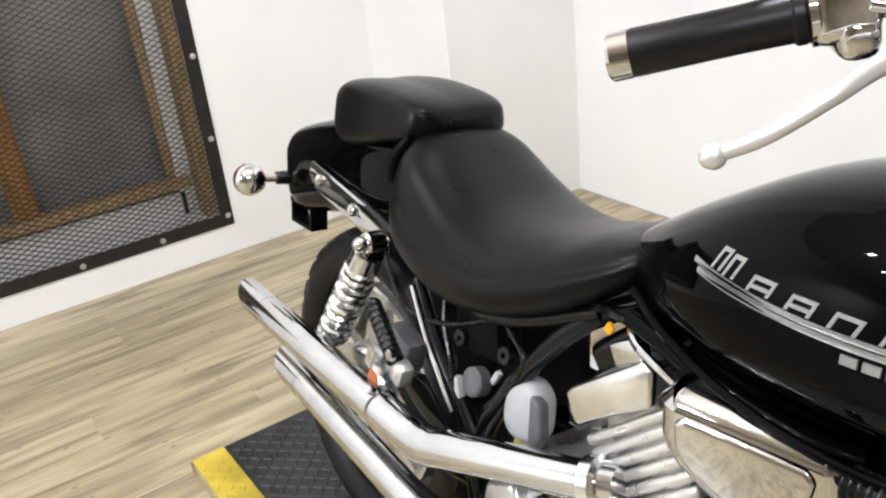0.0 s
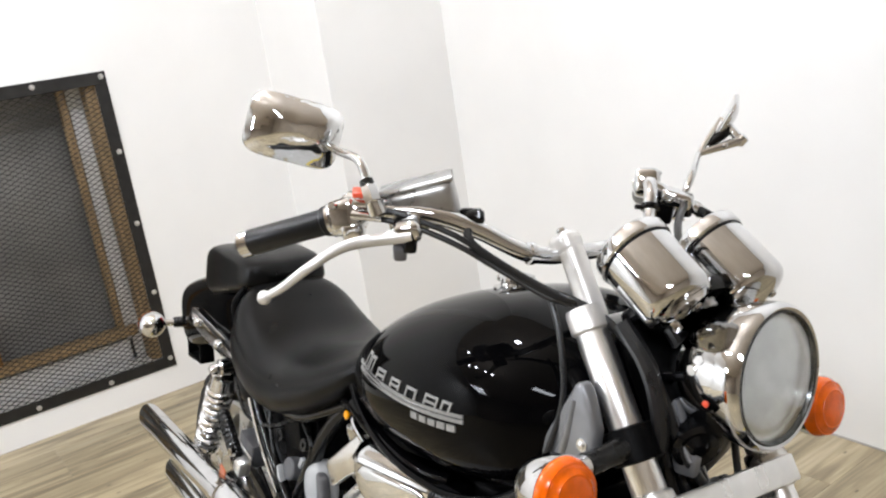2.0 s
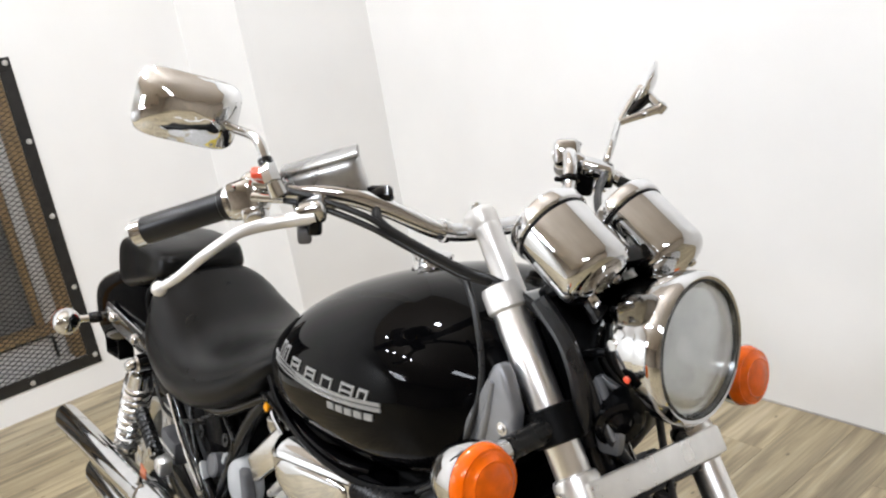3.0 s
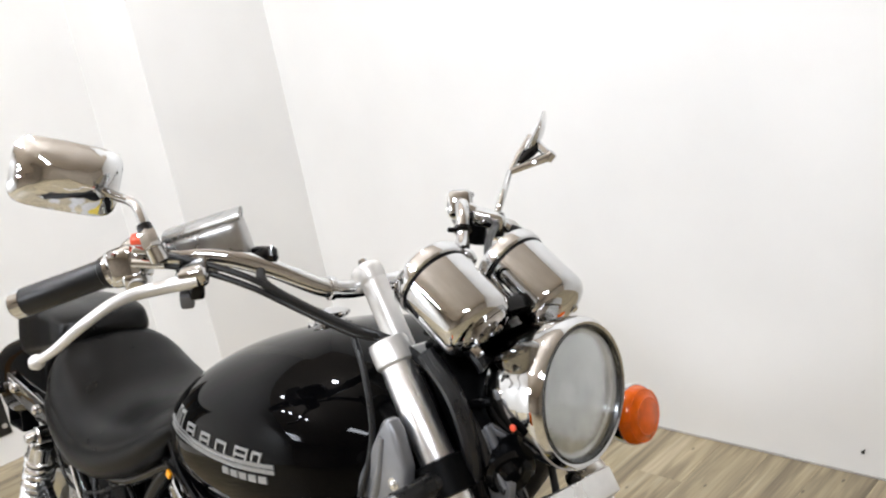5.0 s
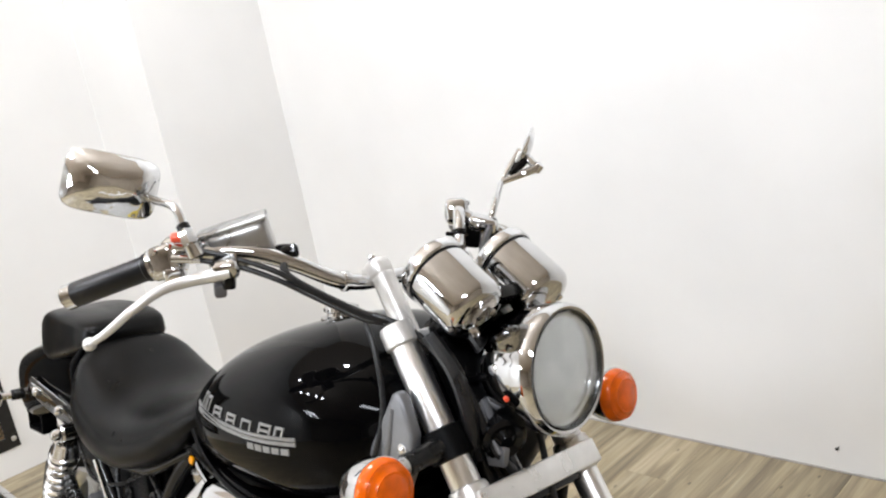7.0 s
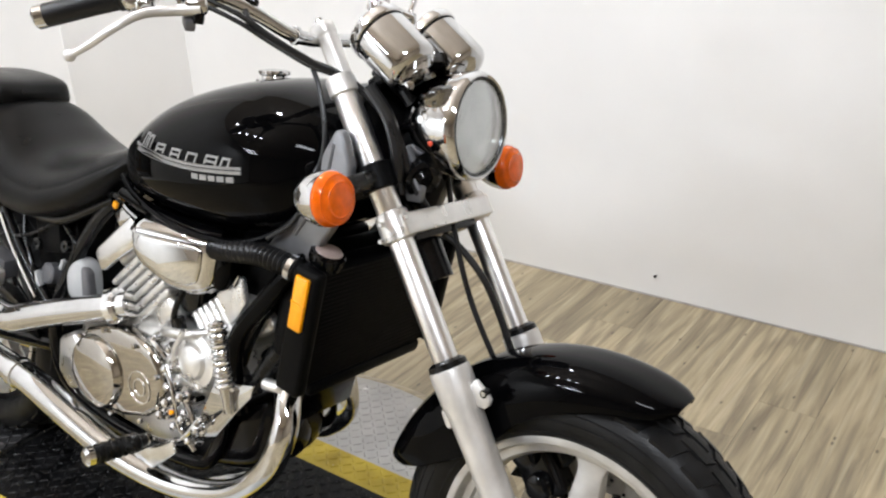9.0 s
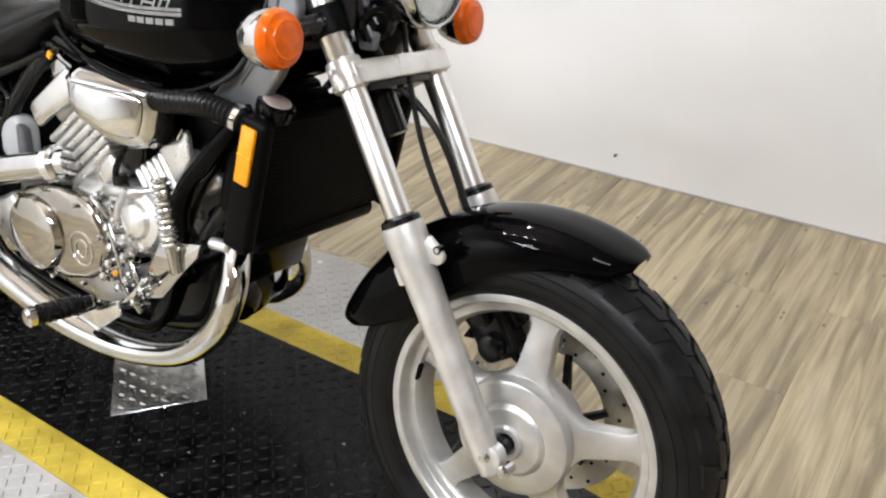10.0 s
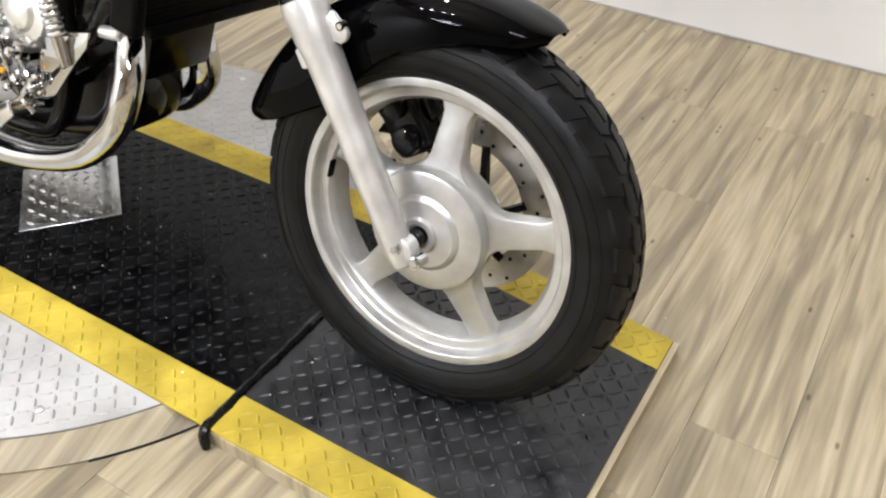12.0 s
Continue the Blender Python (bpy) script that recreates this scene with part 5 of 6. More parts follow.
for s in (-1, 1):
    c = Vector((-0.40, s * 0.146, 0.676))
    rs = part("turn_signal", turned([(-0.036, 0.004), (-0.032, 0.018), (-0.022, 0.029), (-0.008, 0.035), (0.006, 0.035), (0.02, 0.029), (0.03, 0.018), (0.034, 0.004)], c, (1, 0, 0), 36), CHROME, bike, "round chrome rear turn signal")
    part("lens", turned([(-0.044, 0.004), (-0.04, 0.016), (-0.03, 0.027), (-0.012, 0.0345)], c, (1, 0, 0), 32), ORANGE, rs, "orange lens")
    part("stalk", tube([c - Vector((0, s * 0.028, 0)), c - Vector((-0.01, s * 0.06, 0))], 0.0095, 14, 2), CHROME, rs, "chrome stalk")
    part("stalk_boot", tube([c - Vector((-0.01, s * 0.055, 0)), c - Vector((-0.02, s * 0.1, 0))], [0.014, 0.016], 14, 2), HOSE, rs, "black rubber boot")
    # chrome fender strut with two bolts
    o = [(-0.205, 0.752), (-0.19, 0.758), (-0.1, 0.742), (0.06, 0.715), (0.105, 0.712), (0.112, 0.70), (0.10, 0.642), (0.07, 0.65), (-0.02, 0.673), (-0.17, 0.702), (-0.202, 0.724)]
    st = part("fender_strut", side_plate(o, s * 0.098, 0.008, 0.003), CHROME, bike, "chrome fender strut")
    for bx, bz in ((-0.155, 0.727), (-0.024, 0.7)):
        part("bolt", turned([(0, 0.012), (0.004, 0.012), (0.009, 0.009), (0.012, 0.004)], (bx, s * 0.102, bz), (0, s, 0), 20), CHROME, st)
    # shock absorber
    a, b = Vector((0.108, s * 0.135, 0.682)), Vector((-0.052, s * 0.135, 0.432))
    d = (b - a).normalized()
    sh = part("shock_absorber", tube([a, b], 0.015, 20, 1), BLACK_METAL, bike, "chrome coil-over shock absorber")
    part("spring", coil(a + d * 0.066, b - d * 0.03, 0.0265, 0.0076, 9.5), CHROME_DULL, sh, "chrome coil spring")
    part("top_cover", turned([(0.02, 0.018), (0.024, 0.028), (0.07, 0.03), (0.076, 0.026)], a, d, 32), CHROME, sh, "chrome top cover")
    part("top_eye", turned([(-0.018, 0.017), (-0.014, 0.02), (0.014, 0.02), (0.018, 0.017)], a, (0, 1, 0), 24), CHROME, sh)
    part("top_nut", turned([(0, 0.013), (0.012, 0.013), (0.02, 0.008), (0.022, 0.002)], a + Vector((0, s * 0.018, 0)), (0, s, 0), 16), CHROME, sh, "chrome domed nut")
    part("spring_seat", turned([(-0.032, 0.030), (-0.026, 0.032), (-0.02, 0.026), (0.0, 0.018)], b, d, 32), CHROME_DULL, sh)
    part("lower_eye", turned([(-0.018, 0.015), (0.018, 0.015)], b, (0, 1, 0), 20), BLACK_METAL, sh)
    # swing arm
    part("swing_arm", tube([(-0.07, s * 0.115, 0.33), (0.15, s * 0.12, 0.345), (0.42, s * 0.1, 0.37)], [0.026, 0.024, 0.026], 20, 4), BLACK_METAL, bike, "black swing arm")
    part("axle_nut", turned([(0, 0.016), (0.014, 0.016), (0.018, 0.01)], (RW[0], s * 0.13, RW[2] + 0.02), (0, s, 0), 6), CHROME, bike)

# ---- exhaust ----
def exhaust(line, radii, parent_label, s, tip):
    pts = [(x, s * y, z) for x, y, z in line]
    ex = part("exhaust_pipe", tube(pts, radii, 28, 7), CHROME, bike, parent_label)
    # slash-cut open tip
    a, b = Vector(pts[0]), Vector(pts[1])
    d = (a - b).normalized()
    bm = bmesh.new()
    n = 32
    u = d.cross(Vector((0, 0, 1))).normalized()
    v = u.cross(d)
    R = radii[0] + 0.0004
    outer, inner, deep = [], [], []
    for k in range(n):
        t = 2 * math.pi * k / n
        off = u * math.cos(t) + v * math.sin(t)
        cut = 0.03 + tip * math.sin(t)
        outer.append(a + d * cut + off * R)
        inner.append(a + d * (cut - 0.001) + off * (R - 0.003))
        deep.append(a - d * 0.05 + off * (R - 0.004))
    root = [a - d * 0.05 + (u * math.cos(2 * math.pi * k / n) + v * math.sin(2 * math.pi * k / n)) * R for k in range(n)]
    add_rings(bm, [root, outer, inner, deep], True, False)
    part("tip", bm, CHROME, ex, "slash-cut open tip")
    part("bore", turned([(-0.045, 0.001), (-0.044, R - 0.006)], a, d, 24), BLACK_METAL, ex, "sooty black bore")
    return ex


for s in (1, -1):
    up = exhaust([(-0.245, -0.198, 0.455), (0.0, -0.2, 0.45), (0.22, -0.2, 0.445), (0.34, -0.198, 0.442), (0.385, -0.196, 0.446), (0.43, -0.19, 0.46), (0.55, -0.172, 0.497), (0.66, -0.155, 0.53), (0.72, -0.14, 0.548)], [0.031, 0.031, 0.031, 0.031, 0.031, 0.0305, 0.0285, 0.0275, 0.027], "upper chrome exhaust with a slash-cut tip", s, 0.034)
    part("clamp", turned([(-0.012, 0.031), (-0.01, 0.034), (0.01, 0.034), (0.012, 0.031)], (0.24, s * -0.2, 0.4445), (1, 0, 0), 32), CHROME, up, "chrome pipe clamp")
    hexbolt((0.238, s * -0.212, 0.478), (0, -s, 0.6), 0.008)
    part("flange", turned([(-0.03, 0.03), (-0.024, 0.036), (-0.006, 0.036), (0.0, 0.03)], (0.70, s * -0.146, 0.542), (0.86, s * 0.2, 0.3), 28), CHROME_DULL, up, "exhaust port collar")
    rear_run = [(-0.115, -0.178, 0.345), (0.12, -0.186, 0.333), (0.33, -0.192, 0.322), (0.44, -0.194, 0.312), (0.56, -0.194, 0.283), (0.70, -0.19, 0.25)]
    if s > 0:
        header = [(0.84, -0.178, 0.232), (0.95, -0.165, 0.24), (1.048, -0.16, 0.277), (1.122, -0.158, 0.345), (1.15, -0.15, 0.415), (1.142, -0.132, 0.46), (1.105, -0.1, 0.5), (1.06, -0.09, 0.53)]
    else:
        header = [(0.84, -0.172, 0.235), (0.95, -0.145, 0.26), (1.02, -0.12, 0.3), (1.062, -0.108, 0.35), (1.066, -0.1, 0.4), (1.05, -0.1, 0.44), (1.03, -0.095, 0.48), (1.0, -0.09, 0.53)]
    lo = exhaust(rear_run + header, [0.031] * 4 + [0.0305, 0.029, 0.026, 0.024, 0.0235] + [0.0235 if s > 0 else 0.029] * (len(header) - 3), "lower chrome exhaust curving up in front of the engine", s, 0.034)
    part("clamp", turned([(-0.012, 0.031), (-0.01, 0.0345), (0.01, 0.0345), (0.012, 0.031)], (0.385, s * -0.193, 0.318), (1, 0, -0.1), 32), CHROME, lo, "chrome pipe clamp")

# ---- frame ----
for s in (-1, 1):
    y = s * 0.12
    part("frame_tube", tube([(1.20, s * 0.04, 0.87), (1.13, s * 0.115, 0.70), (1.04, s * 0.125, 0.57), (0.98, s * 0.12, 0.42), (0.94, s * 0.12, 0.3), (0.87, s * 0.12, 0.255), (0.6, s * 0.12, 0.25), (0.45, s * 0.12, 0.3), (0.41, s * 0.12, 0.42), (0.47, s * 0.11, 0.56), (0.58, s * 0.10, 0.70), (0.70, s * 0.07, 0.78)], 0.0155, 16, 7), BLACK_METAL, bike, "black frame tube")
    part("frame_rail", tube([(0.62, s * 0.10, 0.735), (0.45, s * 0.115, 0.665), (0.3, s * 0.115, 0.665), (0.1, s * 0.1, 0.70), (-0.05, s * 0.085, 0.72)], 0.013, 14, 6), BLACK_METAL, bike, "black rear frame rail")
    part("frame_brace", tube([(0.40, s * 0.118, 0.45), (0.30, s * 0.118, 0.55), (0.22, s * 0.115, 0.65)], 0.0105, 12, 4), BLACK_METAL, bike, "black frame brace")

# ---- engine ----
part("crankcase", loft([(0.47, 0.06, 0.44, 0.31, 0), (0.49, 0.105, 0.47, 0.28, 0), (0.56, 0.13, 0.5, 0.265, 0), (0.7, 0.14, 0.53, 0.255, 0), (0.82, 0.14, 0.53, 0.255, 0), (0.90, 0.125, 0.50, 0.30, 0), (0.94, 0.1, 0.45, 0.32, 0), (0.95, 0.05, 0.42, 0.33, 0)], 30, 48, 5.0), ALU, bike, "dull cast aluminium crankcase")


def cylinder_bank(base, axis_deg, length, name_label):
    """One finned cylinder bank, leaning by axis_deg from upright (ahead positive)."""
    m = Matrix.Translation(base) @ pose(0, 0, 0, 0, axis_deg, 0)
    blk = part("cylinder_bank", box(m @ Matrix.Translation((0, 0, 0.06)), (0.105, 0.23, 0.13), 0.01), ALU, bike, name_label)
    for k in range(6):
        z = 0.012 + k * 0.0185
        part("fin", box(m @ Matrix.Translation((0, 0, z)), (length, 0.268, 0.0142), 0.0058, 3), ALU_BRUSHED, blk)
    part("cylinder_head", box(m @ Matrix.Translation((0, 0, 0.15)), (0.11, 0.23, 0.055), 0.012, 3), ALU, blk, "cast cylinder head")
    part("head_cover", box(m @ Matrix.Translation((0, 0, 0.195)), (0.1, 0.2, 0.05), 0.016, 3), BLACK_METAL, blk, "black head cover")
    return blk


rear = cylinder_bank((0.772, 0, 0.54), -40, 0.152, "rear cylinder bank with bright cooling fins")
front = cylinder_bank((0.915, 0, 0.525), 54, 0.105, "front cylinder bank with bright cooling fins")
part("head_guard", side_plate([(0.62, 0.635), (0.63, 0.648), (0.735, 0.728), (0.752, 0.722), (0.756, 0.675), (0.70, 0.64), (0.646, 0.6), (0.637, 0.603)], -0.146, 0.014, 0.005, 3), CHROME_DULL, rear, "smooth bright head side cover")
part("head_guard", side_plate([(0.972, 0.63), (1.0, 0.65), (1.028, 0.662), (1.034, 0.678), (1.042, 0.672), (1.05, 0.63), (1.03, 0.6), (1.012, 0.58), (0.995, 0.6)], -0.14, 0.012, 0.004, 3), ALU_BRUSHED, front, "smooth bright head side cover")
part("guard_tip", tube([(1.025, -0.147, 0.66), (1.038, -0.15, 0.68)], [0.005, 0.002], 8, 2), CHROME, front, "bright tab")
# Black block added to fill the dark gap between the banks.
part("bank_gap_filler", box(pose(0.85, 0, 0.6, 0, 8, 0), (0.09, 0.22, 0.1), 0.012, 2), BLACK_METAL, bike, "black block filling the dark gap between the cylinders")
part("oil_sump", loft([(0.55, 0.08, 0.32, 0.25, 0), (0.6, 0.11, 0.33, 0.235, 0), (0.85, 0.115, 0.34, 0.235, 0), (1.0, 0.1, 0.42, 0.26, 0), (1.04, 0.07, 0.42, 0.3, 0)], 24, 40, 4.0), BLACK_METAL, bike, "black oil sump and front engine case")
part("pump_housing", turned([(-0.03, 0.062), (0.0, 0.06), (0.012, 0.052), (0.016, 0.035), (0.024, 0.03), (0.028, 0.02), (0.03, 0.004)], (0.915, -0.135, 0.485), (0, -1, 0.1), 40), ALU_BRUSHED, bike, "bright cast water pump housing")
part("casting_rib", tube([(0.86, -0.155, 0.44), (0.875, -0.16, 0.5), (0.9, -0.158, 0.545)], 0.006, 10, 4), ALU_BRUSHED, bike)
part("intake_flange", box(pose(0.795, -0.1, 0.55, 0, -40, 0), (0.075, 0.05, 0.055), 0.012, 3), ALU_BRUSHED, bike, "cast intake flange")
for k, (x, z) in enumerate(((0.865, 0.46), (0.87, 0.425), (0.862, 0.39), (0.89, 0.35), (0.91, 0.37), (0.845, 0.36), (0.93, 0.335), (0.95, 0.365), (0.905, 0.415))):
    part("linkage_piece", turned([(-0.01, 0.012), (0.004, 0.011), (0.006, 0.006), (0.016, 0.005), (0.018, 0.009), (0.022, 0.008), (0.024, 0.003)], (x, -0.158, z), (0.2 * (k % 3 - 1), -1, 0.3), 14), CHROME, bike, "bright linkage fitting")
for pts in ([(0.86, -0.17, 0.47), (0.89, -0.175, 0.42), (0.9, -0.172, 0.36), (0.94, -0.168, 0.32)], [(0.8, -0.165, 0.3), (0.86, -0.175, 0.315), (0.92, -0.178, 0.345), (0.955, -0.17, 0.39)], [(0.78, -0.155, 0.5), (0.82, -0.168, 0.505), (0.855, -0.165, 0.48)]):
    part("linkage_rod", tube(pts, 0.0048, 10, 6), CHROME, bike, "bright linkage rod")
part("yellow_fitting", turned([(0, 0.005), (0.004, 0.005), (0.006, 0.002)], (0.888, -0.178, 0.385), (0, -1, 0.2), 12), AMBER, bike, "small yellow fitting")
# heavy black down tube beside the radiator
part("down_tube", tube([(1.2, -0.13, 0.76), (1.154, -0.15, 0.705), (1.095, -0.152, 0.64), (1.042, -0.152, 0.575), (1.025, -0.15, 0.51), (1.03, -0.14, 0.42)], 0.0165, 20, 7), BLACK_PAINT, bike, "glossy black front down tube")
part("tube_joint", turned([(-0.01, 0.006), (-0.008, 0.0105), (0.03, 0.0105), (0.034, 0.006)], (1.098, -0.135, 0.492), (1, 0, 0.1), 20), ALU_BRUSHED, bike, "bright exhaust joint")

# clutch cover: a domed disc joined to a rounded triangle with a ring emblem
cv = part("engine_cover", side_plate([(0.548, 0.38), (0.562, 0.435), (0.6, 0.474), (0.66, 0.494), (0.71, 0.499), (0.765, 0.496), (0.81, 0.485), (0.838, 0.452), (0.846, 0.41), (0.828, 0.366), (0.79, 0.336), (0.72, 0.315), (0.645, 0.308), (0.583, 0.326)], -0.145, 0.045, 0.014, 4), COVER_CHROME, bike, "polished chrome engine side cover")
part("dome", turned([(0, 0.08), (0.012, 0.078), (0.022, 0.071), (0.027, 0.056), (0.029, 0.02), (0.029, 0.001)], (0.638, -0.158, 0.39), (0, -1, 0), 56), COVER_CHROME, cv, "domed clutch cover")
for r in (0.034, 0.018):
    part("emblem_ring", turned([(0, r), (0.0025, r), (0.0025, r - 0.0025), (0, r - 0.0025)], (0.775, -0.167, 0.396), (0, -1, 0), 40, True), CHROME_DULL, cv, "raised ring emblem")
for a in range(9):
    t = 2 * math.pi * a / 9 + 0.4
    hexbolt((0.703 + 0.142 * math.cos(t), -0.17, 0.402 + 0.088 * math.sin(t)), (0, -1, 0), 0.0055, cv)
part("sprocket_cover", side_plate([(0.45, 0.33), (0.46, 0.41), (0.52, 0.44), (0.55, 0.40), (0.54, 0.31), (0.49, 0.295)], -0.125, 0.04, 0.012, 3), ALU, bike, "cast side case")

# air box cover, a chrome pillow on each side
for s in (-1, 1):
    m = Matrix.Translation((0.903, s * 0.158, 0.688)) @ pose(0, 0, 0, 0, -2, -s * 11)
    ab = part("airbox_cover", prism([(-0.102, 0.05), (-0.09, 0.064), (0.085, 0.056), (0.098, 0.044), (0.094, 0.01), (0.082, -0.042), (0.062, -0.06), (0.03, -0.064), (-0.02, -0.056), (-0.075, -0.028), (-0.1, -0.004)], 0.066, m @ SIDE, 0.024, 6), CHROME, bike, "polished chrome air box cover")
    part("airbox_panel", prism([(-0.078, 0.03), (-0.066, 0.04), (0.06, 0.034), (0.07, 0.024), (0.066, -0.005), (0.056, -0.034), (0.035, -0.042), (-0.01, -0.038), (-0.055, -0.018), (-0.074, 0.0)], 0.014, m @ Matrix.Translation((0, s * 0.031, 0)) @ SIDE, 0.0065, 5), CHROME, ab, "raised chrome panel")
    part("airbox_edge", prism([(0.09, 0.05), (0.125, 0.045), (0.12, -0.015), (0.1, -0.05), (0.075, -0.045)], 0.05, m @ SIDE, 0.012, 3), BLACK_PAINT, ab, "black duct edge")
    part("side_rail", tube([(0.70, s * 0.135, 0.765), (0.85, s * 0.165, 0.752), (0.95, s * 0.168, 0.743), (1.0, s * 0.15, 0.74)], 0.013, 14, 5), BLACK_PAINT, bike, "glossy black rail under the tank")

# ---- radiator ----
RAD = Matrix.Translation((1.218, 0, 0.634)) @ pose(0, 0, 0, 0, 11, 0)
rad = part("radiator_shroud", box(RAD @ Matrix.Translation((-0.012, 0, 0)), (0.045, 0.355, 0.215), 0.01, 3), BLACK_PLASTIC, bike, "matt black radiator shroud")
part("side_panel", box(RAD @ Matrix.Translation((-0.004, -0.178, -0.002)), (0.052, 0.026, 0.222), 0.008, 3), BLACK_PLASTIC, rad, "black side panel")
part("side_panel", box(RAD @ Matrix.Translation((-0.004, 0.178, -0.002)), (0.052, 0.026, 0.222), 0.008, 3), BLACK_PLASTIC, rad, "black side panel")
for k in range(26):
    z = -0.098 + k * 0.0079
    part("core_fin", box(RAD @ Matrix.Translation((0.0102, 0, z)), (0.0024, 0.31, 0.0026)), BLACK_PLASTIC, rad)
part("bottom_tray", box(RAD @ Matrix.Translation((-0.01, 0.0, -0.115)), (0.05, 0.3, 0.025), 0.008), BLACK_PLASTIC, rad, "black lower tray")
part("side_reflector", box(RAD @ Matrix.Translation((-0.004, -0.1945, 0.052)), (0.028, 0.008, 0.092), 0.003, 2), AMBER, rad, "amber side reflector")
part("reflector_bar", box(RAD @ Matrix.Translation((-0.004, -0.1965, 0.052)), (0.0295, 0.006, 0.004), 0.001, 1), AMBER, rad)
fc = part("filler_neck", turned([(0, 0.026), (0.006, 0.024), (0.008, 0.0285), (0.012, 0.029), (0.022, 0.029), (0.025, 0.026), (0.027, 0.01)], RAD @ Vector((-0.012, -0.14, 0.103)), (0.34, 0, 0.94), 32), BLACK_METAL, bike, "black knurled radiator cap with a pale top")
for k in range(16):
    a = 2 * math.pi * k / 16
    part("knurl", box(RAD @ Matrix.Translation((-0.012, -0.14, 0.103)) @ pose(0, 0, 0, 0, 9, 0) @ pose(0.029 * math.cos(a), 0.029 * math.sin(a), 0.017, 0, 0, math.degrees(a)), (0.003, 0.006, 0.012), 0.001, 1), BLACK_METAL, fc)
part("cap_label", turned([(0.0272, 0.0225), (0.0285, 0.0215), (0.029, 0.002)], RAD @ Vector((-0.012, -0.14, 0.103)), (0.34, 0, 0.94), 28), CAP_PINK, fc, "pale pinkish cap label")
# Three black blocks added to shut off the view through to the bright floor.
part("core_back_filler", box(RAD @ Matrix.Translation((-0.065, 0, 0.0)), (0.07, 0.29, 0.2), 0.02, 3), BLACK_PLASTIC, rad, "black block filling the space behind the core")
part("under_tank_filler", box(Matrix.Translation((0.93, 0, 0.69)), (0.36, 0.24, 0.12), 0.02, 3), BLACK_PLASTIC, bike, "black block filling the space under the tank")
part("low_front_filler", box(pose(1.10, 0.0, 0.46, 0, 15, 0), (0.05, 0.15, 0.12), 0.01, 2), BLACK_METAL, bike, "black block filling the space low behind the radiator")
# ribbed hose from air box to shroud
line = smooth_line([(1.005, -0.172, 0.726), (1.05, -0.178, 0.732), (1.116, -0.18, 0.741), (1.165, -0.178, 0.738), (1.204, -0.17, 0.728)], 40)
part("ribbed_hose", tube(line, [0.0168 + 0.0028 * math.cos(math.pi * k / 4) for k in range(len(line))], 24, 1), CABLE, bike, "black ribbed air hose")
part("hose_clip", turned([(-0.006, 0.019), (-0.005, 0.022), (0.005, 0.022), (0.006, 0.019)], (1.19, -0.174, 0.732), (1, 0.2, -0.25), 24), CHROME, bike)
# silver cover beside the steering head
for s in (-1, 1):
    sc = part("head_cover_plate", side_plate([(1.236, 0.938), (1.246, 0.955), (1.256, 0.958), (1.266, 0.945), (1.28, 0.905), (1.274, 0.86), (1.245, 0.80), (1.2, 0.74), (1.11, 0.703), (1.08, 0.72), (1.13, 0.775), (1.172, 0.84)], s * 0.141, 0.02, 0.006, 3), GREY_METAL, bike, "silver side cover behind the fork")
    part("cover_ridge", tube([(1.246, s * 0.15, 0.935), (1.224, s * 0.15, 0.86), (1.17, s * 0.15, 0.78)], [0.004, 0.0065, 0.004], 12, 5), GREY_METAL, sc, "raised ridge")
    part("cover_bolt", turned([(0, 0.008), (0.002, 0.008), (0.002, 0.005), (0.004, 0.0045), (0.005, 0.002)], (1.262, s * 0.151, 0.885), (0, s, 0), 16), CHROME_DULL, sc)

# ---- lower right-hand engine details ----
part("shift_plate", side_plate([(0.988, 0.472), (1.07, 0.49), (1.088, 0.494), (1.08, 0.468), (1.045, 0.43), (0.99, 0.364), (0.94, 0.345), (0.93, 0.362)], -0.158, 0.006, 0.002), CHROME, bike, "chrome heel plate")
part("plate_hole", turned([(0, 0.006), (0.004, 0.006)], (1.022, -0.161, 0.425), (0, -1, 0), 12), BLACK_METAL, bike)
part("pipe_spring", coil((1.004, -0.168, 0.592), (1.026, -0.168, 0.472), 0.0138, 0.0043, 12), CHROME_DULL, bike, "chrome sprung cable guard")
part("guard_rod", tube([(1.004, -0.168, 0.592), (1.026, -0.168, 0.472)], 0.0118, 14, 1), CAST_WORN, bike)
part("guard_foot", tube([(1.026, -0.168, 0.474), (1.036, -0.168, 0.428)], [0.012, 0.008], 14, 1), CHROME, bike, "bright guard foot")
part("plug_lead", tube([(0.89, -0.13, 0.64), (0.87, -0.15, 0.585), (0.86, -0.148, 0.545), (0.87, -0.14, 0.52)], 0.006, 10, 5), HOSE, bike, "black plug lead")
part("plug_cap", tube([(0.868, -0.145, 0.56), (0.875, -0.14, 0.52)], 0.011, 12, 1), HOSE, bike)
part("water_pipe", tube([(0.80, -0.12, 0.51), (0.84, -0.15, 0.525), (0.90, -0.15, 0.535), (0.93, -0.125, 0.54)], 0.010, 14, 5), ALU, bike, "aluminium water pipe")
part("coolant_hose", tube([(1.0, -0.125, 0.50), (1.05, -0.13, 0.47), (1.09, -0.12, 0.53), (1.14, -0.11, 0.60)], 0.017, 16, 5), HOSE, bike, "black coolant hose")
part("oil_filter", turned([(0, 0.04), (0.03, 0.042), (0.075, 0.04), (0.085, 0.02)], (0.99, -0.03, 0.34), (1, 0, 0), 32), BLACK_METAL, bike, "black oil filter")
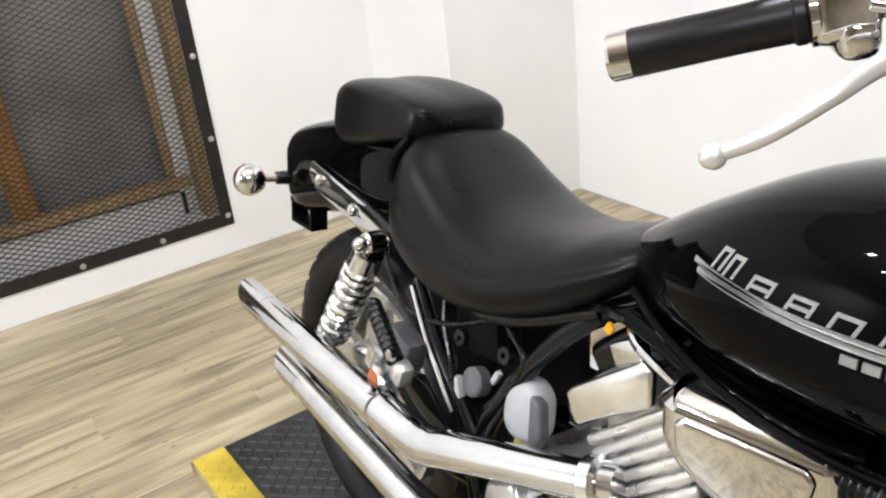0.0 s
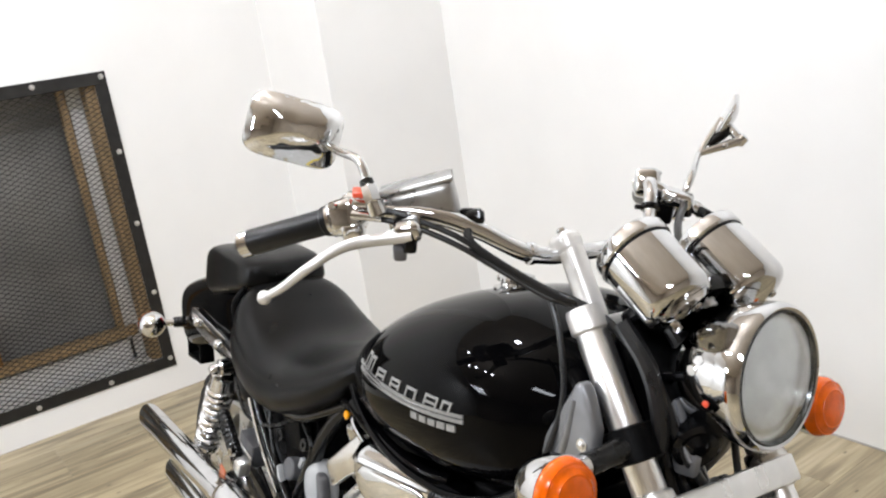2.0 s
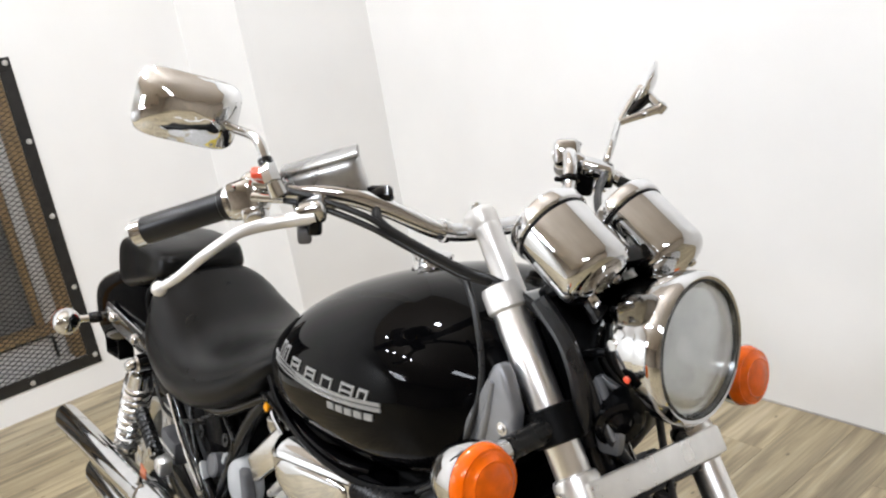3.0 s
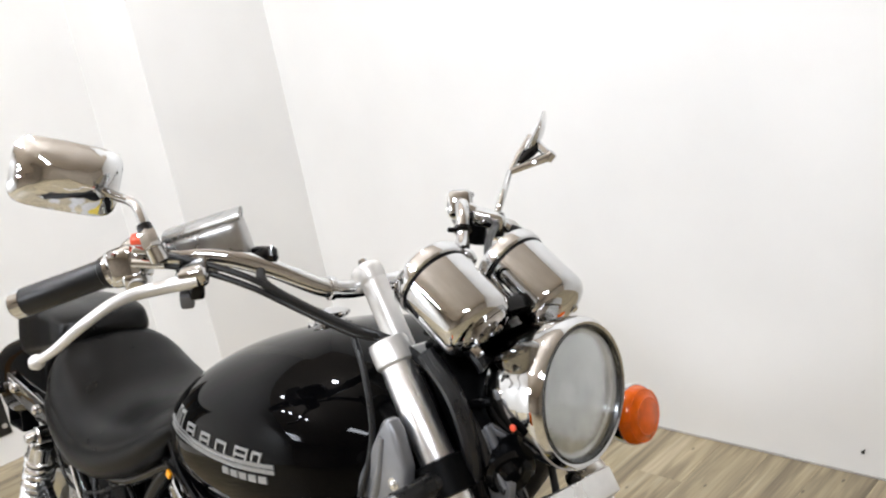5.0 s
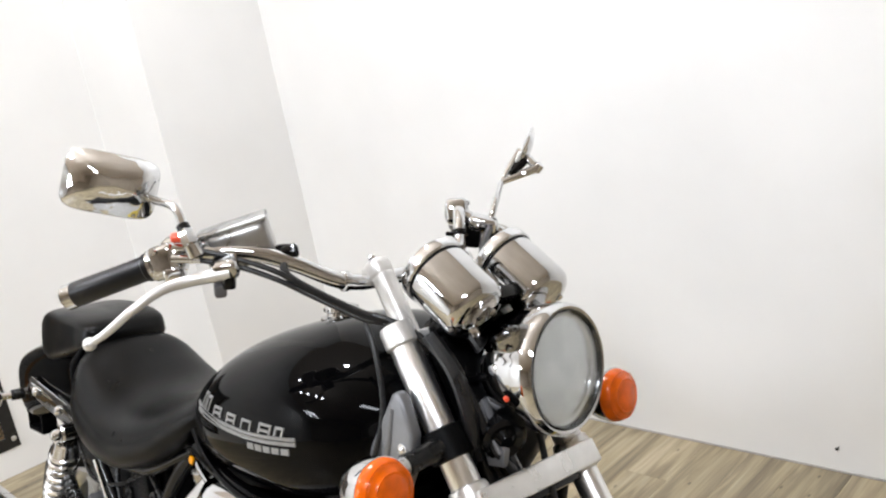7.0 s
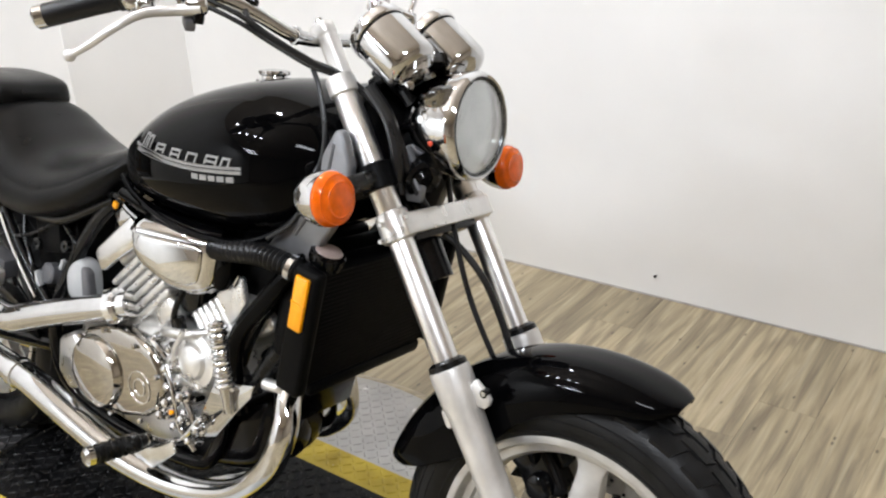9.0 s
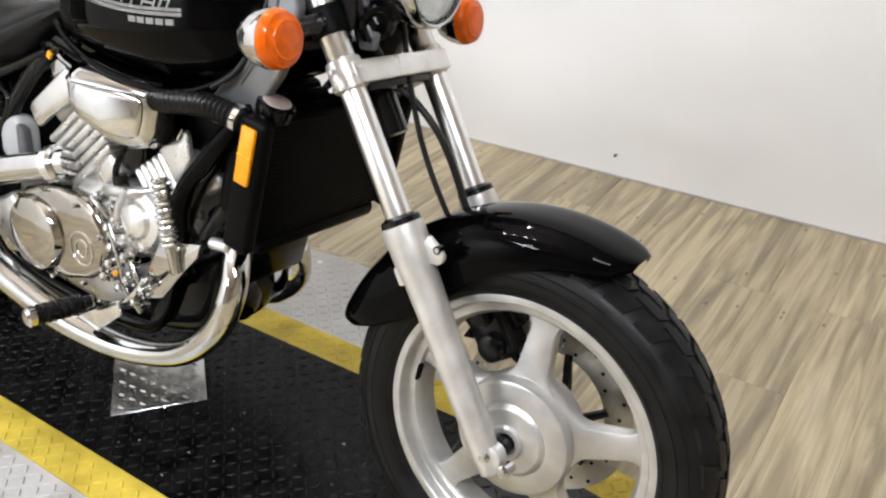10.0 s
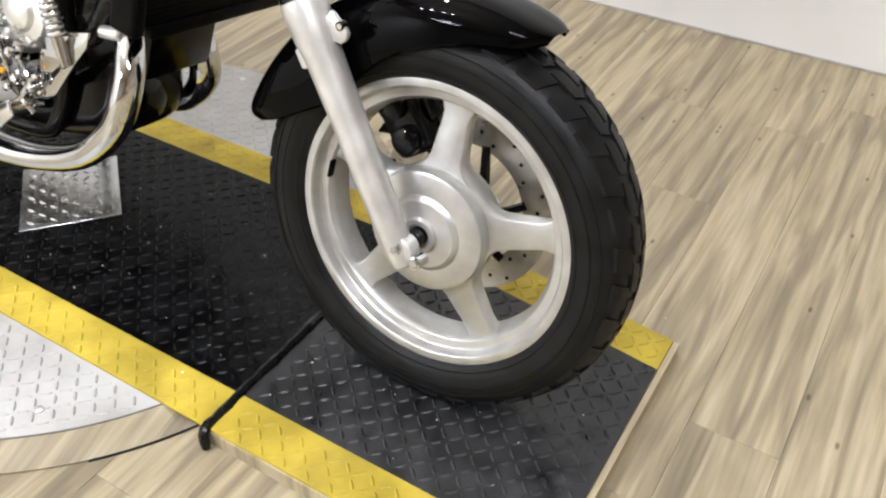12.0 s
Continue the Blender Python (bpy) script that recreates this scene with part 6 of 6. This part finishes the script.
for x, z, r in ((0.87, 0.44, 0.016), (0.90, 0.405, 0.012), (0.885, 0.37, 0.011), (0.925, 0.44, 0.014), (0.92, 0.48, 0.02), (0.87, 0.34, 0.012), (0.90, 0.32, 0.010), (0.845, 0.49, 0.012), (0.80, 0.50, 0.01)):
    part("engine_boss", turned([(-0.02, r * 1.2), (0.004, r * 1.1), (0.008, r * 0.8), (0.012, r * 0.75), (0.014, r * 0.3)], (x, -0.14, z), (0, -1, 0.15), 14), CHROME if r < 0.013 else ALU_BRUSHED, bike, "small bright casting boss")
part("brake_arm", tube([(0.86, -0.16, 0.31), (0.90, -0.165, 0.33), (0.93, -0.16, 0.36), (0.90, -0.158, 0.41)], 0.006, 10, 5), CHROME, bike, "chrome brake linkage")
# rider footpeg on its bracket, both sides
for s in (-1, 1):
    br = part("peg_bracket", side_plate([(0.735, 0.235), (0.82, 0.29), (0.9, 0.338), (0.908, 0.31), (0.862, 0.272), (0.815, 0.236), (0.77, 0.224)], s * 0.185, 0.008, 0.003), CHROME_DULL, bike, "plated footpeg bracket")
    a, b = Vector((0.822, s * 0.19, 0.31)), Vector((0.8, s * 0.3, 0.309))
    d = (b - a).normalized()
    prof = [(0, 0.012), (0.012, 0.013)]
    for k in range(7):
        prof += [(0.016 + k * 0.012, 0.019), (0.022 + k * 0.012, 0.0195), (0.0225 + k * 0.012, 0.017), (0.0275 + k * 0.012, 0.017)]
    peg = part("footpeg", turned(prof + [(0.102, 0.012)], a, d, 24), HOSE, bike, "black ribbed rubber footpeg", True, 25)
    part("peg_end", turned([(0.1, 0.0165), (0.102, 0.0195), (0.113, 0.019), (0.118, 0.012)], a, d, 24), CHROME, peg, "chrome peg end")
    hexbolt(a - d * 0.005, (0, s, 0), 0.012)
    # passenger peg folded up, with its reflector
    pa, pb = Vector((0.25, s * 0.172, 0.52)), Vector((0.15, s * 0.165, 0.60))
    dd = (pb - pa).normalized()
    prof = [(0, 0.01)]
    for k in range(10):
        prof += [(0.006 + k * 0.0115, 0.0155), (0.012 + k * 0.0115, 0.0155), (0.0125 + k * 0.0115, 0.0125), (0.017 + k * 0.0115, 0.0125)]
    part("passenger_peg", turned(prof + [(0.125, 0.008)], pa, dd, 20), HOSE, bike, "black ribbed passenger footpeg, folded up", True, 25)
    part("peg_mount", box(pose(0.255, s * 0.165, 0.505, 0, 20, 0), (0.035, 0.03, 0.04), 0.008, 2), ALU_BRUSHED, bike, "aluminium passenger peg mount")
    hexbolt((0.252, s * 0.185, 0.54), (0, s, 0), 0.011)
    part("peg_hanger", side_plate([(0.17, 0.465), (0.27, 0.50), (0.34, 0.44), (0.36, 0.37), (0.30, 0.38), (0.2, 0.43)], s * 0.13, 0.008, 0.003), BLACK_METAL, bike, "black footpeg hanger")
part("peg_reflector", box(pose(0.205, -0.19, 0.478, 0, 20, 0), (0.028, 0.004, 0.03), 0.0015, 1), DULL_ORANGE, bike, "dull orange reflector")
part("reflector_tape", box(pose(0.193, -0.189, 0.512, 0, 20, 0), (0.022, 0.003, 0.04), 0.001, 1), CHROME_DULL, bike, "clear reflector strip")

# ---- open side under the seat: battery box, relays, leads ----
part("battery_box", box(pose(0.36, 0, 0.56, 0, -6, 0), (0.17, 0.15, 0.17), 0.01), BLACK_PLASTIC, bike, "black battery box")
part("relay", box(pose(0.39, -0.095, 0.615, 0, -8, 0), (0.075, 0.03, 0.075), 0.005), BLACK_PLASTIC, bike, "black relay box")
part("fuse_box", box(pose(0.165, -0.10, 0.50, 0, 15, 0), (0.075, 0.04, 0.06), 0.005), GREY_PLASTIC, bike, "grey tool box")
part("tool_strap", box(pose(0.165, -0.122, 0.50, 0, 15, 0), (0.08, 0.003, 0.007), 0.001, 1), ALU_BRUSHED, bike)
part("connector", box(pose(0.352, -0.12, 0.512, 0, -18, 0), (0.016, 0.014, 0.036), 0.003), WHITE_PLASTIC, bike, "white plastic connector")
part("connector", box(pose(0.425, -0.105, 0.556, 0, 30, 0), (0.010, 0.010, 0.026), 0.002), WHITE_PLASTIC, bike, "white plastic connector")
part("round_plug", turned([(0, 0.024), (0.02, 0.024), (0.024, 0.02), (0.024, 0.002)], (0.372, -0.09, 0.522), (0, -1, 0.2), 28), GREY_PLASTIC, bike, "grey round cap")
part("grommet", turned([(0, 0.013), (0.012, 0.013), (0.012, 0.005), (0.004, 0.004)], (0.335, -0.10, 0.585), (0, -1, 0.2), 20), HOSE, bike)
part("grommet", turned([(0, 0.013), (0.012, 0.013), (0.012, 0.005), (0.004, 0.004)], (0.445, -0.10, 0.60), (0, -1, 0.2), 20), HOSE, bike)
part("stay_rod", tube([(0.222, -0.128, 0.64), (0.28, -0.132, 0.56), (0.352, -0.13, 0.47)], 0.0045, 10, 4), CHROME_DULL, bike, "slim bright stay rod")
bt = part("expansion_tank", loft([(0.462, 0.012, 0.54, 0.515, -0.1), (0.468, 0.022, 0.562, 0.498, -0.1), (0.485, 0.027, 0.582, 0.488, -0.1), (0.51, 0.027, 0.588, 0.49, -0.1), (0.53, 0.022, 0.576, 0.5, -0.1), (0.537, 0.012, 0.555, 0.515, -0.1)], 22, 36, 3.2), WHITE_PLASTIC, bike, "cloudy white coolant bottle")
part("bottle_side", side_plate([(0.522, 0.578), (0.545, 0.57), (0.552, 0.52), (0.54, 0.495), (0.524, 0.5)], -0.115, 0.022, 0.007, 3), GREY_PLASTIC, bt, "grey moulded bottle side")
for k, (pts, r) in enumerate((([(0.12, -0.12, 0.66), (0.2, -0.13, 0.6), (0.3, -0.12, 0.6), (0.42, -0.11, 0.65)], 0.004), ([(0.28, -0.1, 0.66), (0.3, -0.115, 0.6), (0.34, -0.125, 0.54), (0.35, -0.12, 0.47)], 0.005), ([(0.45, -0.11, 0.65), (0.5, -0.12, 0.62), (0.47, -0.12, 0.56), (0.41, -0.11, 0.5)], 0.005), ([(0.6, -0.1, 0.74), (0.66, -0.13, 0.755), (0.74, -0.14, 0.76)], 0.006))):
    part("wiring_lead", tube(pts, r, 8, 6), HOSE, bike, "black wiring lead")
part("tap_lever", tube([(0.70, -0.13, 0.748), (0.725, -0.15, 0.742), (0.80, -0.172, 0.733)], [0.008, 0.006, 0.004], 10, 4), CHROME, bike, "chrome choke knob and rod")
part("yellow_tag", box(pose(0.662, -0.13, 0.735, 0, 30, 0), (0.012, 0.006, 0.014), 0.002), AMBER, bike, "small yellow wire end")
part("head_bracket", box(pose(0.70, -0.13, 0.72, 0, -30, 0), (0.05, 0.02, 0.03), 0.004), CHROME, bike, "bright bracket by the rear head")

# ---- cables ----
cables = (
    ("throttle_cable", [(1.0, -0.305, 1.15), (1.04, -0.286, 1.147), (1.07, -0.257, 1.136), (1.105, -0.217, 1.115), (1.13, -0.187, 1.091), (1.175, -0.147, 1.057), (1.225, -0.104, 1.028), (1.25, -0.07, 0.94), (1.21, -0.05, 0.86)], 0.0037),
    ("throttle_cable", [(1.0, -0.31, 1.14), (1.042, -0.284, 1.134), (1.073, -0.252, 1.124), (1.108, -0.213, 1.102), (1.134, -0.183, 1.079), (1.18, -0.142, 1.046), (1.229, -0.1, 1.017), (1.252, -0.08, 0.92), (1.215, -0.06, 0.84)], 0.0037),
    ("brake_hose", [(1.094, -0.188, 1.128), (1.112, -0.2, 1.107), (1.14, -0.176, 1.081), (1.186, -0.138, 1.05), (1.235, -0.096, 1.022), (1.30, -0.075, 0.96), (1.33, -0.06, 0.88), (1.345, -0.03, 0.83)], 0.0058),
    ("brake_hose", [(1.345, 0.01, 0.79), (1.375, 0.025, 0.765), (1.42, 0.04, 0.71), (1.465, 0.055, 0.61), (1.51, 0.06, 0.5)], 0.006),
    ("speedometer_cable", [(1.30, 0.04, 1.03), (1.33, 0.03, 0.9), (1.36, 0.02, 0.80), (1.40, 0.015, 0.70), (1.455, 0.02, 0.60), (1.56, 0.06, 0.40)], 0.0048),
    ("clutch_cable", [(1.06, 0.26, 1.12), (1.13, 0.16, 1.09), (1.22, 0.09, 1.02), (1.27, 0.07, 0.92), (1.24, 0.06, 0.83)], 0.0058),
    ("wiring_loom", [(1.26, -0.09, 1.02), (1.30, -0.085, 0.97), (1.315, -0.08, 0.9), (1.29, -0.07, 0.83)], 0.011),
    ("wiring_loom", [(1.23, -0.04, 1.04), (1.30, -0.04, 1.0), (1.32, -0.035, 0.92), (1.28, -0.03, 0.86)], 0.009),
    ("wiring_lead", [(1.178, -0.13, 1.045), (1.204, -0.136, 1.0), (1.222, -0.145, 0.93), (1.208, -0.157, 0.86), (1.18, -0.166, 0.805), (1.13, -0.172, 0.768)], 0.004),
)
for name, pts, r in cables:
    part(name, tube(pts, r, 10, 8), CABLE, bike, "black " + name.replace("_", " "))
part("loom_shield", box(pose(1.275, 0.0, 0.945, 0, -30, 0), (0.05, 0.13, 0.15), 0.012), BLACK_PLASTIC, bike, "black wiring cover behind the headlight")
part("horn", turned([(-0.03, 0.012), (-0.02, 0.026), (0.004, 0.03), (0.008, 0.024), (0.004, 0.016), (0.012, 0.008)], (1.338, -0.045, 0.885), (0.85, -0.45, -0.3), 36), BLACK_METAL, bike, "black horn disc")
part("horn_bracket", side_plate([(1.298, 0.93), (1.314, 0.935), (1.33, 0.905), (1.348, 0.872), (1.344, 0.848), (1.316, 0.846), (1.306, 0.88)], -0.05, 0.012, 0.004, 2), GREY_METAL, bike, "creased grey metal bracket under the headlight")
part("bracket_fold", tube([(1.31, -0.058, 0.93), (1.323, -0.06, 0.9), (1.342, -0.058, 0.868)], [0.003, 0.005, 0.003], 12, 4), GREY_METAL, bike)
part("side_stand", tube([(0.62, 0.13, 0.27), (0.60, 0.2, 0.14), (0.585, 0.255, 0.052)], [0.013, 0.011, 0.012], 12, 4), BLACK_METAL, bike, "black side stand")


# ---- floor planks ----
def planks():
    floor = new("floor")
    tagged(floor, "tan and grey wood-look vinyl plank floor with dark knots", "floor", kind="structure")
    width, length = 0.152, 1.22
    meshes = {}

    def plank_mesh(L):
        key = round(L, 3)
        if key not in meshes:
            bm = box(Matrix.Translation((0, 0, -0.002)), (width - 0.0005, key - 0.0005, 0.004), 0.0005, 1)
            finish(bm, False)
            me = bpy.data.meshes.new("plank")
            bm.to_mesh(me)
            bm.free()
            me.materials.append(PLANK)
            meshes[key] = me
        return meshes[key]

    rng = random.Random(5)
    x = WX
    while x < EX:
        y = WY - rng.choice((0.25, 0.45, 0.65, 0.85, 1.05))
        top, lo = WY, y
        while top > EY:
            L = top - lo
            ob = new("plank", plank_mesh(L))
            ob.location = (x + width / 2, (top + lo) / 2, 0)
            ob.parent = floor
            top, lo = lo, max(lo - length, EY)
            if top - lo < 0.01:
                break
        x += width


planks()
